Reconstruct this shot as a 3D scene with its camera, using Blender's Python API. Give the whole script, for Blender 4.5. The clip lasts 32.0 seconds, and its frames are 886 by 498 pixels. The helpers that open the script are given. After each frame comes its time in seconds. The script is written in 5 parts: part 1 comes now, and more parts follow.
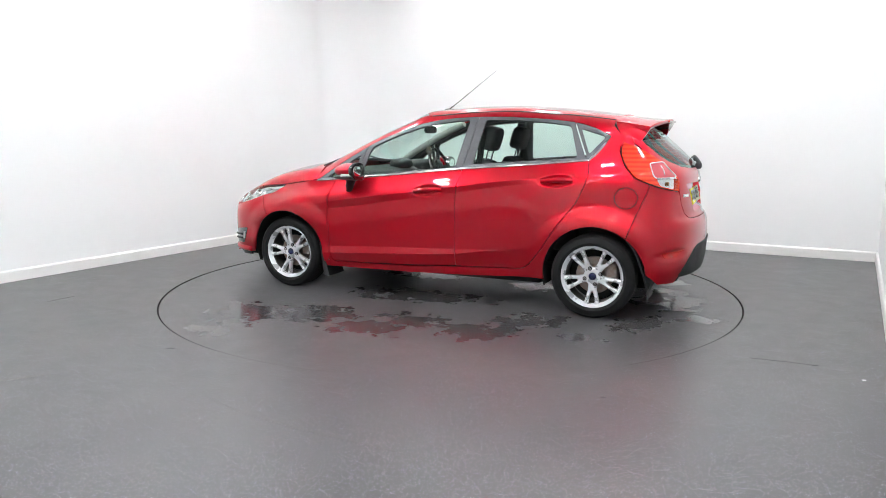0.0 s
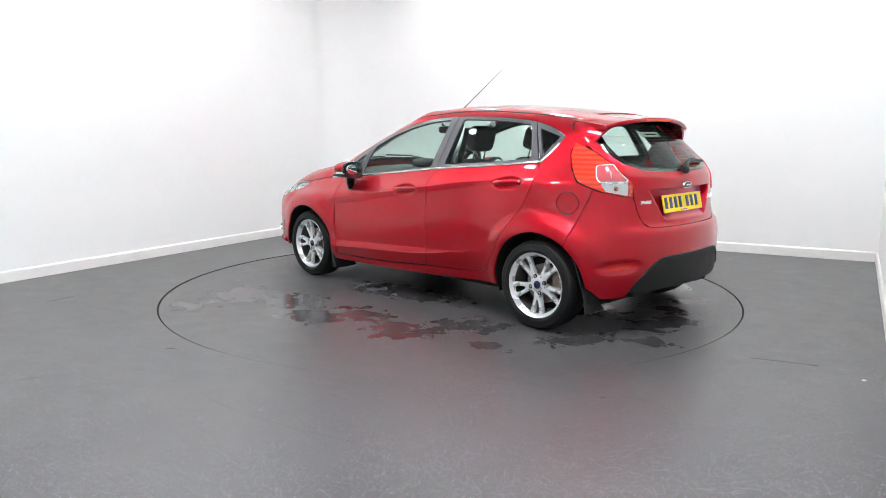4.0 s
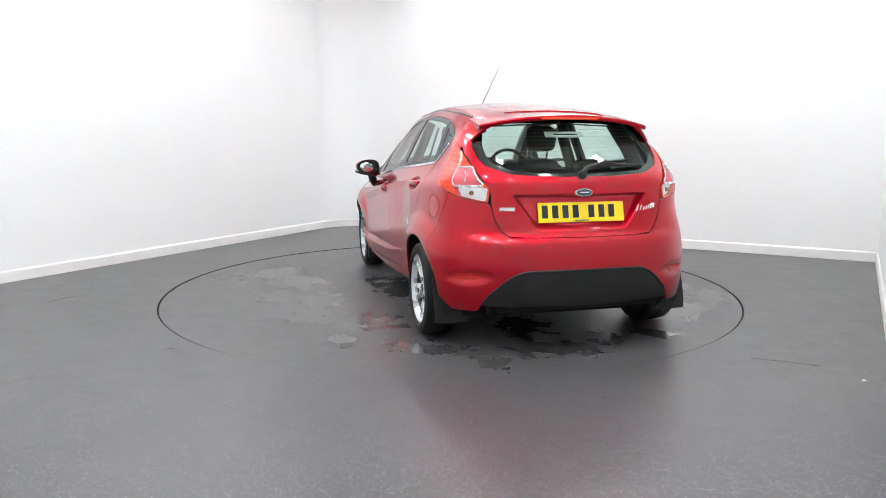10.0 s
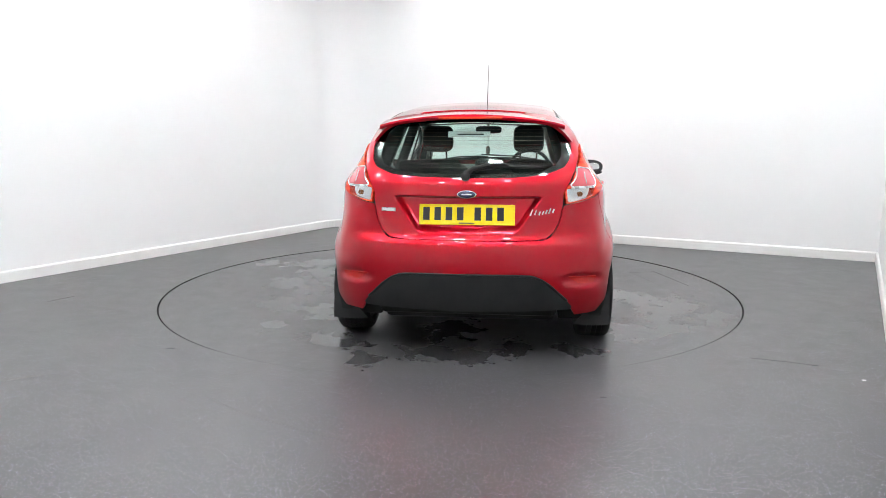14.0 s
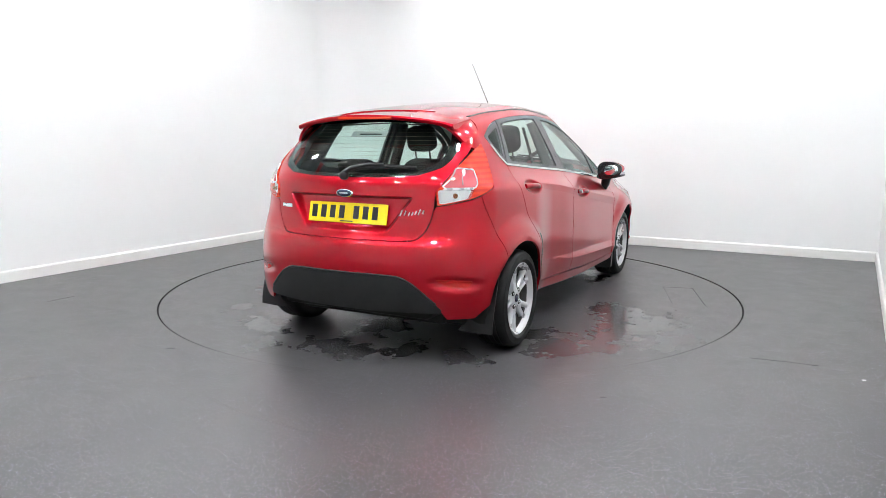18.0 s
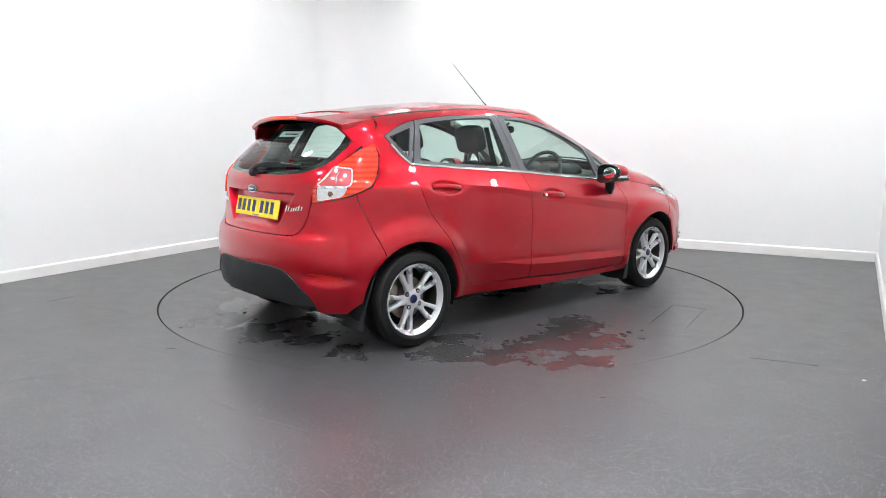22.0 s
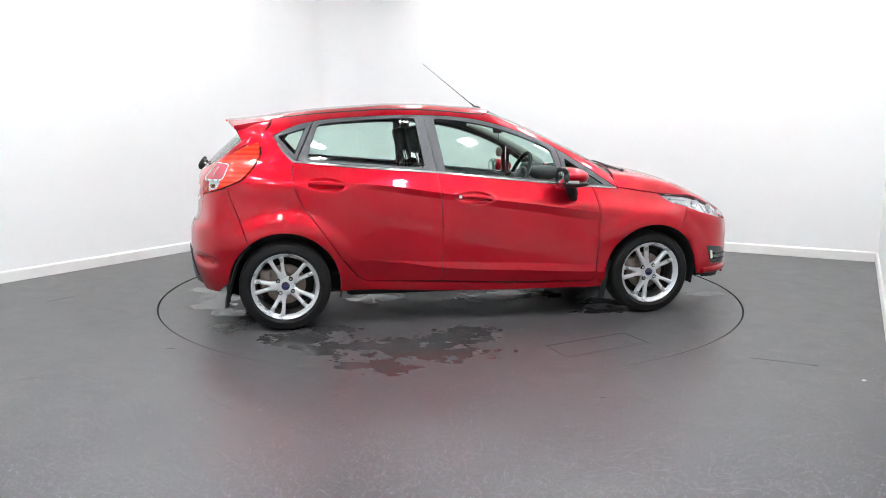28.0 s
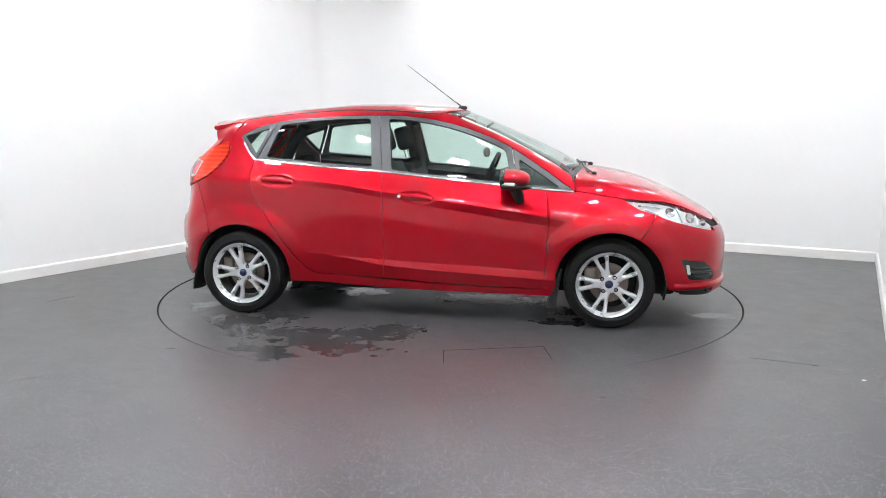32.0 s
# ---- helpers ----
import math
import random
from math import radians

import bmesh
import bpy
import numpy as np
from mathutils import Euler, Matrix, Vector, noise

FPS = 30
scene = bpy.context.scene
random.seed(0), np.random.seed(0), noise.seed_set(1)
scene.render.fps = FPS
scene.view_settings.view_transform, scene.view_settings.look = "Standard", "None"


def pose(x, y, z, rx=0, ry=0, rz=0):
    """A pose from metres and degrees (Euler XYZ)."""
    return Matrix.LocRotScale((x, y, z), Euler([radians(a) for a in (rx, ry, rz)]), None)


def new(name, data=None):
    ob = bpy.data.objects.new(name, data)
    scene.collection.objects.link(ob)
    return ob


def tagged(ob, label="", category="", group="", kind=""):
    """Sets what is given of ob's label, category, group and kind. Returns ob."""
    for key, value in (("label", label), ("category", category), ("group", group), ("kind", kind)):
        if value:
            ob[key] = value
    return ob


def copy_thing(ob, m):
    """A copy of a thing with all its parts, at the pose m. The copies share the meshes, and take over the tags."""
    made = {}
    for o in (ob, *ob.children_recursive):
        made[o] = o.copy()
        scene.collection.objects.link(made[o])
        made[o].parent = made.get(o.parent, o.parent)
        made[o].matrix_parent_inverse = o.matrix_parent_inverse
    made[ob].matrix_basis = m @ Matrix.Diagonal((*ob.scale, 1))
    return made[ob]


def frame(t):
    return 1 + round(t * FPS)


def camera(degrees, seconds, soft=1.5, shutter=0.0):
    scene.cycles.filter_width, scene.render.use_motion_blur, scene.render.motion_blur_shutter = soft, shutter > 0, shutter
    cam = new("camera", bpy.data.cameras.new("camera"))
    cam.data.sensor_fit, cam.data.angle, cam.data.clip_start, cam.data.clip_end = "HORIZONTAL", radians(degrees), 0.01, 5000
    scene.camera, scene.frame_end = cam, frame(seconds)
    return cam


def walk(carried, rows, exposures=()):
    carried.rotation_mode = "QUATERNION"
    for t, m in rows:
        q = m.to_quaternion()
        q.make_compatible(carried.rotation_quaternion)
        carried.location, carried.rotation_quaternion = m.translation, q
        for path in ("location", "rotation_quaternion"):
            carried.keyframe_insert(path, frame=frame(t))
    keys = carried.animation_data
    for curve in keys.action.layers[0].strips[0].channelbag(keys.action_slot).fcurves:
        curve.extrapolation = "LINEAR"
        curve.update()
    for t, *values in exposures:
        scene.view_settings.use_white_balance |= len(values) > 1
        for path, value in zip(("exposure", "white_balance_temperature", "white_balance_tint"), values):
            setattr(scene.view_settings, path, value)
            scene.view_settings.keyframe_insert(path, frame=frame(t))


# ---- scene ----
# ---- camera and its walk ----
cam = camera(63.83, 32.0, soft=0.85)
EYE = Vector((0.0, -5.736, 1.238))
aim = pose(*EYE, 90 - 9.208, 0, 0.529)
aim = aim @ pose(0, 0, 0, 0, 0, 0.059)
walk(cam, [(0.0, aim), (32.0, aim)])
scene.view_settings.exposure = 0.0

# turntable heading in degrees (the car's nose against world +x), second by second
HEADING = (155.97, -5.0889, -0.00526, 0.0001145)


def heading(t):
    a, b, c, d = HEADING
    return a + b * t + c * t * t + d * t * t * t


# ---- world ----
world = bpy.data.worlds.new("world")
world.use_nodes = True
scene.world = world
sky = world.node_tree.nodes.new("ShaderNodeTexSky")
sky.sky_type, sky.sun_disc, sky.sun_elevation, sky.sun_rotation = "NISHITA", False, radians(45), radians(30)
world.node_tree.links.new(sky.outputs[0], world.node_tree.nodes["Background"].inputs[0])
world.node_tree.nodes["Background"].inputs[1].default_value = 0.08

# ---- materials ----
def material(name, colour, rough=0.5, metal=0.0, **more):
    m = bpy.data.materials.new(name)
    m.use_nodes = True
    b = m.node_tree.nodes["Principled BSDF"]
    b.inputs["Base Color"].default_value = (*colour, 1)
    b.inputs["Roughness"].default_value = rough
    b.inputs["Metallic"].default_value = metal
    for key, value in more.items():
        b.inputs[key.replace("_", " ")].default_value = value
    return m


def nodes_of(m):
    return m.node_tree.nodes, m.node_tree.links, m.node_tree.nodes["Principled BSDF"]


def noise_node(m, scale, detail=4.0, rough=0.55, space="Object"):
    n, l, _ = nodes_of(m)
    tc = n.new("ShaderNodeTexCoord")
    t = n.new("ShaderNodeTexNoise")
    t.inputs["Scale"].default_value, t.inputs["Detail"].default_value, t.inputs["Roughness"].default_value = scale, detail, rough
    l.new(tc.outputs[space], t.inputs["Vector"])
    return t


def ramp(m, source, stops):
    n, l, _ = nodes_of(m)
    r = n.new("ShaderNodeValToRGB")
    el = r.color_ramp.elements
    while len(el) < len(stops):
        el.new(0.5)
    for e, (p, c) in zip(el, stops):
        e.position, e.color = p, (*c, 1) if not isinstance(c, float) else (c, c, c, 1)
    l.new(source, r.inputs[0])
    return r


def add_bump(m, height, strength=0.2, distance=0.002):
    n, l, b = nodes_of(m)
    bump = n.new("ShaderNodeBump")
    bump.inputs["Strength"].default_value, bump.inputs["Distance"].default_value = strength, distance
    l.new(height, bump.inputs["Height"])
    l.new(bump.outputs[0], b.inputs["Normal"])
    return bump


def vary(m, colour_a, colour_b, scale, rough_a=None, rough_b=None, bump=0.0, bump_scale=None, distance=0.001):
    """Two-scale variation of colour and roughness, with fine relief."""
    n, l, b = nodes_of(m)
    big = noise_node(m, scale, 5)
    r = ramp(m, big.outputs[0], [(0.3, colour_a), (0.7, colour_b)])
    l.new(r.outputs[0], b.inputs["Base Color"])
    if rough_a is not None:
        rr = ramp(m, big.outputs[0], [(0.3, float(rough_a)), (0.7, float(rough_b))])
        l.new(rr.outputs[0], b.inputs["Roughness"])
    if bump:
        fine = noise_node(m, bump_scale or scale * 12, 3)
        add_bump(m, fine.outputs[0], bump, distance)
    return m


def window_glass(name, tint, ior):
    """A thin pane: tinted see-through with a mirror gloss that grows at grazing angles."""
    m = bpy.data.materials.new(name)
    m.use_nodes = True
    n, l = m.node_tree.nodes, m.node_tree.links
    n.remove(n["Principled BSDF"])
    clear, gloss, mix, fres = n.new("ShaderNodeBsdfTransparent"), n.new("ShaderNodeBsdfGlossy"), n.new("ShaderNodeMixShader"), n.new("ShaderNodeLayerWeight")
    power, scale = n.new("ShaderNodeMath"), n.new("ShaderNodeMath")
    clear.inputs[0].default_value = (*tint, 1)
    gloss.inputs["Roughness"].default_value = 0.0
    fres.inputs[0].default_value = 0.5
    power.operation, scale.operation = "POWER", "MULTIPLY_ADD"
    power.inputs[1].default_value = 5.0
    base = ((ior - 1) / (ior + 1)) ** 2 * 1.6
    scale.inputs[1].default_value, scale.inputs[2].default_value = 1 - base, base
    l.new(fres.outputs["Facing"], power.inputs[0])
    l.new(power.outputs[0], scale.inputs[0])
    l.new(scale.outputs[0], mix.inputs[0])
    l.new(clear.outputs[0], mix.inputs[1])
    l.new(gloss.outputs[0], mix.inputs[2])
    l.new(mix.outputs[0], n["Material Output"].inputs[0])
    return m


def make_materials():
    M = {}
    paint = material("ruby_red_paint", (0.42, 0.006, 0.022), 0.31, 0.74, Coat_Weight=1.0, Coat_Roughness=0.006, Coat_IOR=1.45, Specular_IOR_Level=0.1)
    n, l, b = nodes_of(paint)
    flake = noise_node(paint, 900, 2)
    r = ramp(paint, flake.outputs[0], [(0.35, (0.43, 0.001, 0.011)), (0.7, (0.49, 0.002, 0.014))])
    l.new(r.outputs[0], b.inputs["Base Color"])
    M["paint"] = paint
    M["glass"] = window_glass("tinted_glass", (0.80, 0.93, 0.88), 1.45)
    M["lens_glass"] = window_glass("lens_glass", (0.95, 0.96, 0.97), 1.45)
    M["bowl"] = vary(material("lamp_bowl", (0.8, 0.8, 0.82), 0.25, 0.35), (0.72, 0.72, 0.74), (0.88, 0.88, 0.89), 22, 0.12, 0.3)
    M["trim"] = vary(material("pillar_trim", (0.06, 0.06, 0.068), 0.38), (0.052, 0.053, 0.06), (0.066, 0.067, 0.075), 6, 0.34, 0.42)
    M["black"] = vary(material("black_plastic", (0.02, 0.02, 0.021), 0.5, Specular_IOR_Level=0.28), (0.011, 0.011, 0.012), (0.018, 0.018, 0.019), 9, 0.42, 0.55, 0.15, 500)
    M["gloss_black"] = material("gloss_black", (0.008, 0.008, 0.009), 0.12, 0.0, Coat_Weight=0.5)
    M["dark"] = material("dark_cavity", (0.006, 0.006, 0.006), 0.9)
    M["chrome"] = material("chrome", (0.78, 0.78, 0.78), 0.08, 1.0)
    M["rubber"] = vary(material("tyre_rubber", (0.012, 0.012, 0.013), 0.6, Specular_IOR_Level=0.22), (0.006, 0.006, 0.007), (0.011, 0.011, 0.011), 14, 0.5, 0.7, 0.12, 300)
    M["alloy"] = vary(material("alloy_silver", (0.60, 0.61, 0.63), 0.3, 0.5, Coat_Weight=0.4), (0.57, 0.58, 0.60), (0.65, 0.66, 0.68), 10, 0.24, 0.34)
    M["steel"] = vary(material("brake_steel", (0.25, 0.2, 0.17), 0.45, 0.9), (0.22, 0.15, 0.11), (0.33, 0.31, 0.30), 25, 0.35, 0.6)
    # dark copy of the alloy, the shade inside the rim put into colour
    M["barrel"] = vary(material("shaded_barrel_metal", (0.05, 0.05, 0.052), 0.5, 0.3), (0.035, 0.034, 0.033), (0.07, 0.066, 0.062), 12, 0.4, 0.6)
    M["blue"] = material("badge_blue", (0.008, 0.012, 0.075), 0.2, 0.2, Coat_Weight=1.0)
    red = material("red_lens", (0.80, 0.02, 0.012), 0.12, 0.0, Coat_Weight=0.4)
    n, l, b = nodes_of(red)
    tc, wave = n.new("ShaderNodeTexCoord"), n.new("ShaderNodeTexWave")
    wave.bands_direction = "Z"
    wave.inputs["Scale"].default_value = 11
    wave.inputs["Distortion"].default_value = 0.6
    l.new(tc.outputs["Object"], wave.inputs["Vector"])
    r = ramp(red, wave.outputs[0], [(0.2, (0.60, 0.018, 0.008)), (0.7, (0.74, 0.050, 0.016))])
    l.new(r.outputs[0], b.inputs["Base Color"])
    add_bump(red, wave.outputs[0], 0.15, 0.001)
    M["red_lens"] = red
    M["reflector"] = material("reflector_red", (0.48, 0.004, 0.004), 0.14, 0.0, Coat_Weight=0.5)
    M["pink_lens"] = material("light_red_lens", (0.52, 0.07, 0.09), 0.12, 0.0, Coat_Weight=1.0)
    M["clear_lens"] = material("clear_lens", (0.74, 0.72, 0.70), 0.10, 0.35, Coat_Weight=1.0)
    M["plate"] = material("plate_yellow", (0.86, 0.62, 0.005), 0.25, 0.0, Coat_Weight=0.6, Coat_Roughness=0.03)
    M["ink"] = material("plate_black", (0.012, 0.012, 0.012), 0.4)
    M["white"] = material("white_print", (0.8, 0.8, 0.8), 0.5)
    M["amber"] = material("amber_bulb", (0.26, 0.11, 0.04), 0.2)
    M["fabric"] = vary(material("seat_fabric", (0.018, 0.018, 0.02), 0.9), (0.014, 0.014, 0.016), (0.026, 0.026, 0.029), 30, None, None, 0.4, 700)
    M["cabin"] = vary(material("cabin_plastic", (0.022, 0.022, 0.024), 0.65), (0.018, 0.018, 0.02), (0.028, 0.028, 0.03), 20, 0.55, 0.75, 0.2, 400)
    M["lining"] = vary(material("pillar_lining", (0.10, 0.10, 0.10), 0.8), (0.085, 0.085, 0.085), (0.12, 0.12, 0.12), 8, 0.7, 0.85)
    M["headliner"] = material("headliner", (0.42, 0.41, 0.39), 0.95)
    return M


MAT = make_materials()


# ---- mesh helpers ----
def link_mesh(name, verts, faces, mat, parent=None, label="", smooth=False, normals=None):
    me = bpy.data.meshes.new(name)
    me.from_pydata([tuple(map(float, v)) for v in verts], [], faces)
    me.update()
    if mat:
        me.materials.append(mat)
    if smooth:
        me.polygons.foreach_set("use_smooth", [True] * len(me.polygons))
    if normals is not None:
        me.normals_split_custom_set_from_vertices([tuple(map(float, v)) for v in normals])
    ob = new(name, me)
    if parent:
        ob.parent = parent
    if label:
        ob["label"] = label
    return ob


def part(name, bm, mat, parent, label="", smooth=None):
    """Links a bmesh as ONE mesh object under a thing or a part. smooth: the angle below which edges are smoothed."""
    me = bpy.data.meshes.new(name)
    if smooth is not None:
        for f in bm.faces:
            f.smooth = True
        for e in bm.edges:
            if len(e.link_faces) == 2 and e.calc_face_angle(0) > radians(smooth):
                e.smooth = False
    bm.to_mesh(me)
    bm.free()
    me.materials.append(mat)
    ob = new(name, me)
    if parent:
        ob.parent = parent
    if label:
        ob["label"] = label
    return ob


def box_bm(size, at=(0, 0, 0), bevel=0.0, segments=2, turn=None):
    bm = bmesh.new()
    m = Matrix.Translation(at) @ (turn or Matrix.Identity(4)) @ Matrix.Diagonal((*size, 1))
    bmesh.ops.create_cube(bm, size=1, matrix=m)
    if bevel:
        bmesh.ops.bevel(bm, geom=bm.edges[:], offset=bevel, segments=segments, profile=0.5, affect="EDGES")
    return bm


def join_bm(*parts):
    out = bmesh.new()
    for b in parts:
        me = bpy.data.meshes.new("tmp")
        b.to_mesh(me)
        b.free()
        out.from_mesh(me)
        bpy.data.meshes.remove(me)
    return out


def lathe_bm(profile, steps=64, axis="Y"):
    """A closed ring of (radius, offset along the axis) turned about the axis."""
    bm = bmesh.new()
    rings = []
    for i in range(steps):
        a = 2 * math.pi * i / steps
        ring = []
        for r, o in profile:
            ring.append(bm.verts.new((r * math.cos(a), o, r * math.sin(a)) if axis == "Y" else (r * math.cos(a), r * math.sin(a), o)))
        rings.append(ring)
    k = len(profile)
    for i in range(steps):
        for j in range(k - 1):
            bm.faces.new((rings[i][j], rings[i][j + 1], rings[(i + 1) % steps][j + 1], rings[(i + 1) % steps][j]))
    bmesh.ops.remove_doubles(bm, verts=bm.verts[:], dist=1e-5)
    bmesh.ops.recalc_face_normals(bm, faces=bm.faces[:])
    return bm


def tube_bm(points, radius, sides=8, taper=1.0, flat=1.0):
    """A round bar along points, capped."""
    bm = bmesh.new()
    pts = [Vector(p) for p in points]
    rings = []
    for i, p in enumerate(pts):
        d = (pts[min(i + 1, len(pts) - 1)] - pts[max(i - 1, 0)]).normalized()
        ref = Vector((0, 0, 1)) if abs(d.z) < 0.9 else Vector((1, 0, 0))
        u = d.cross(ref).normalized()
        v = u.cross(d)
        r = radius * (1 + (taper - 1) * i / max(1, len(pts) - 1))
        rings.append([bm.verts.new(p + u * r * math.cos(2 * math.pi * k / sides) + v * r * flat * math.sin(2 * math.pi * k / sides)) for k in range(sides)])
    for a, b in zip(rings, rings[1:]):
        for k in range(sides):
            bm.faces.new((a[k], a[(k + 1) % sides], b[(k + 1) % sides], b[k]))
    bm.faces.new(rings[0][::-1])
    bm.faces.new(rings[-1])
    bmesh.ops.recalc_face_normals(bm, faces=bm.faces[:])
    return bm


def inside(poly, pts):
    """Which pts lie within the polygon (both arrays)."""
    x, y = pts[:, 0], pts[:, 1]
    hit = np.zeros(len(pts), bool)
    for (x0, y0), (x1, y1) in zip(poly, np.roll(poly, -1, 0)):
        if y0 == y1:
            continue
        cross = ((y0 > y) != (y1 > y)) & (x < (x1 - x0) * (y - y0) / (y1 - y0) + x0)
        hit ^= cross
    return hit


def resample(poly, step):
    out = []
    n = len(poly)
    for i in range(n):
        a, b = np.asarray(poly[i], float), np.asarray(poly[(i + 1) % n], float)
        k = max(1, int(np.ceil(np.linalg.norm(b - a) / step)))
        out += [a + (b - a) * j / k for j in range(k)]
    return np.array(out)


def rounded(poly, radius, steps=5):
    """A polygon with its corners rounded. A corner may carry its own radius as a third number."""
    out = []
    n = len(poly)
    for i in range(n):
        p = np.array(poly[i][:2], float)
        r0 = poly[i][2] if len(poly[i]) > 2 else radius
        a, b = np.array(poly[i - 1][:2], float), np.array(poly[(i + 1) % n][:2], float)
        la, lb = np.linalg.norm(a - p), np.linalg.norm(b - p)
        r = min(r0, la * 0.45, lb * 0.45)
        if r < 1e-4:
            out.append(p)
            continue
        s, e = p + (a - p) / la * r, p + (b - p) / lb * r
        for k in range(steps + 1):
            t = k / steps
            out.append((1 - t) ** 2 * s + 2 * t * (1 - t) * p + t * t * e)
    return np.array(out)


def spline(points, steps=8):
    """An open Catmull-Rom curve through 2D points."""
    p = [np.array(q, float) for q in points]
    p = [2 * p[0] - p[1]] + p + [2 * p[-1] - p[-2]]
    out = []
    for i in range(1, len(p) - 2):
        a, b, c, d = p[i - 1 : i + 3]
        for k in range(steps):
            t = k / steps
            out.append(0.5 * (2 * b + (c - a) * t + (2 * a - 5 * b + 4 * c - d) * t * t + (3 * b - a - 3 * c + d) * t ** 3))
    out.append(p[-2])
    return np.array(out)


def inset(poly, d):
    """A polygon shrunk by d on every side (d < 0 grows it)."""
    p = np.asarray(poly, float)
    area = 0.5 * np.sum(p[:, 0] * np.roll(p[:, 1], -1) - np.roll(p[:, 0], -1) * p[:, 1])
    s = 1 if area > 0 else -1
    e0, e1 = p - np.roll(p, 1, 0), np.roll(p, -1, 0) - p
    n0 = np.stack([-e0[:, 1], e0[:, 0]], 1) / (np.linalg.norm(e0, axis=1, keepdims=True) + 1e-12) * s
    n1 = np.stack([-e1[:, 1], e1[:, 0]], 1) / (np.linalg.norm(e1, axis=1, keepdims=True) + 1e-12) * s
    m = n0 + n1
    m /= np.maximum(np.linalg.norm(m, axis=1, keepdims=True), 1e-9)
    k = np.clip(np.sum(m * n0, 1, keepdims=True), 0.5, 1)
    return p + m * d / k


def triangulate(outer, holes=(), step=0.03, extra=None):
    """2D points, triangles and boundary loops of a region with holes, filled by an even net."""
    from mathutils.geometry import delaunay_2d_cdt
    loops, verts, edges = [], [], []
    for loop in (outer, *holes):
        r = resample(loop, step)
        start = len(verts)
        verts += [Vector(q) for q in r]
        edges += [(start + i, start + (i + 1) % len(r)) for i in range(len(r))]
        loops.append(r)
    lo, hi = loops[0].min(0), loops[0].max(0)
    g = np.array([(x + (j % 2) * step / 2, y) for j, y in enumerate(np.arange(lo[1], hi[1], step * 0.87)) for x in np.arange(lo[0], hi[0], step)])
    if len(g):
        keep = inside(loops[0], g)
        for h in loops[1:]:
            keep &= ~inside(h, g)
        g = g[keep]
        border = np.concatenate(loops)
        far = np.array([np.min(np.sum((border - q) ** 2, 1)) > (step * 0.45) ** 2 for q in g], bool) if len(g) else []
        g = g[far] if len(g) else g
        if extra is not None and len(extra):
            keep = inside(loops[0], extra)
            for h in loops[1:]:
                keep &= ~inside(h, extra)
            extra = extra[keep]
            ok = np.array([np.min(np.sum((border - q) ** 2, 1)) > 0.003 ** 2 for q in extra], bool)
            extra = extra[ok] if len(extra) else extra
            if len(extra):
                clear = np.array([np.min(np.sum((extra - q) ** 2, 1)) > (step * 0.5) ** 2 for q in g], bool)
                g = np.concatenate([g[clear], extra])
        verts += [Vector(q) for q in g]
    v, _, f, *_ = delaunay_2d_cdt(verts, edges, [], 0, 1e-6)
    v = np.array([(q.x, q.y) for q in v])
    f = np.array([t for t in f if len(t) == 3])
    c = v[f].mean(1)
    keep = inside(loops[0], c)
    for h in loops[1:]:
        keep &= ~inside(h, c)
    f = f[keep]
    return v, f

# ---- room ----
ROOM_HEIGHT = 3.7
CORNER_A = Vector((-1.42, 4.04))      # left wall meets the back wall
CORNER_B = Vector((4.19, 1.16))       # back wall meets the right wall
LEFT_DIR = Vector((-0.5035, -0.864))
RIGHT_DIR = Vector((-0.4906, -0.8714))
CORNER_C = CORNER_B + RIGHT_DIR * 9.6
CORNER_D = CORNER_A + LEFT_DIR * 9.3
DISC_RADIUS = 2.229


def wall(name, a, b, mat, label="smooth white painted studio wall", cap_a=0.2, cap_b=0.2):
    """A wall 0.2 m thick from a to b, with its inner face on the line and the room on the left of it."""
    d = (b - a).normalized()
    out = Vector((d.y, -d.x)) * 0.2
    corners = [a - d * cap_a, b + d * cap_b, b + d * cap_b + out, a - d * cap_a + out]
    verts = [(*c, z) for z in (-0.05, ROOM_HEIGHT + 0.1) for c in corners]
    faces = [(3, 2, 1, 0), (4, 5, 6, 7), (0, 1, 5, 4), (1, 2, 6, 5), (2, 3, 7, 6), (3, 0, 4, 7)]
    return tagged(link_mesh(name, verts, faces, mat), label, "wall", kind="structure")


def skirting(name, a, b, mat, trim_a=0.0, trim_b=0.0):
    d = (b - a).normalized()
    n = Vector((-d.y, d.x))
    prof = [(0.0, 0.0), (0.018, 0.0), (0.018, 0.085), (0.013, 0.094), (0.006, 0.098), (0.0, 0.1)]
    verts, faces = [], []
    for p, e in ((a + d * trim_a, 0), (b - d * trim_b, 1)):
        for o, z in prof:
            q = p + n * (o + 0.001)
            verts.append((q.x, q.y, z + 0.001))
    k = len(prof)
    for i in range(k):
        faces.append((i, (i + 1) % k, k + (i + 1) % k, k + i))
    faces += [tuple(range(k))[::-1], tuple(range(k, 2 * k))]
    return tagged(link_mesh(name, verts, faces, mat), "low white painted skirting board along the wall", "skirting board", kind="structure")


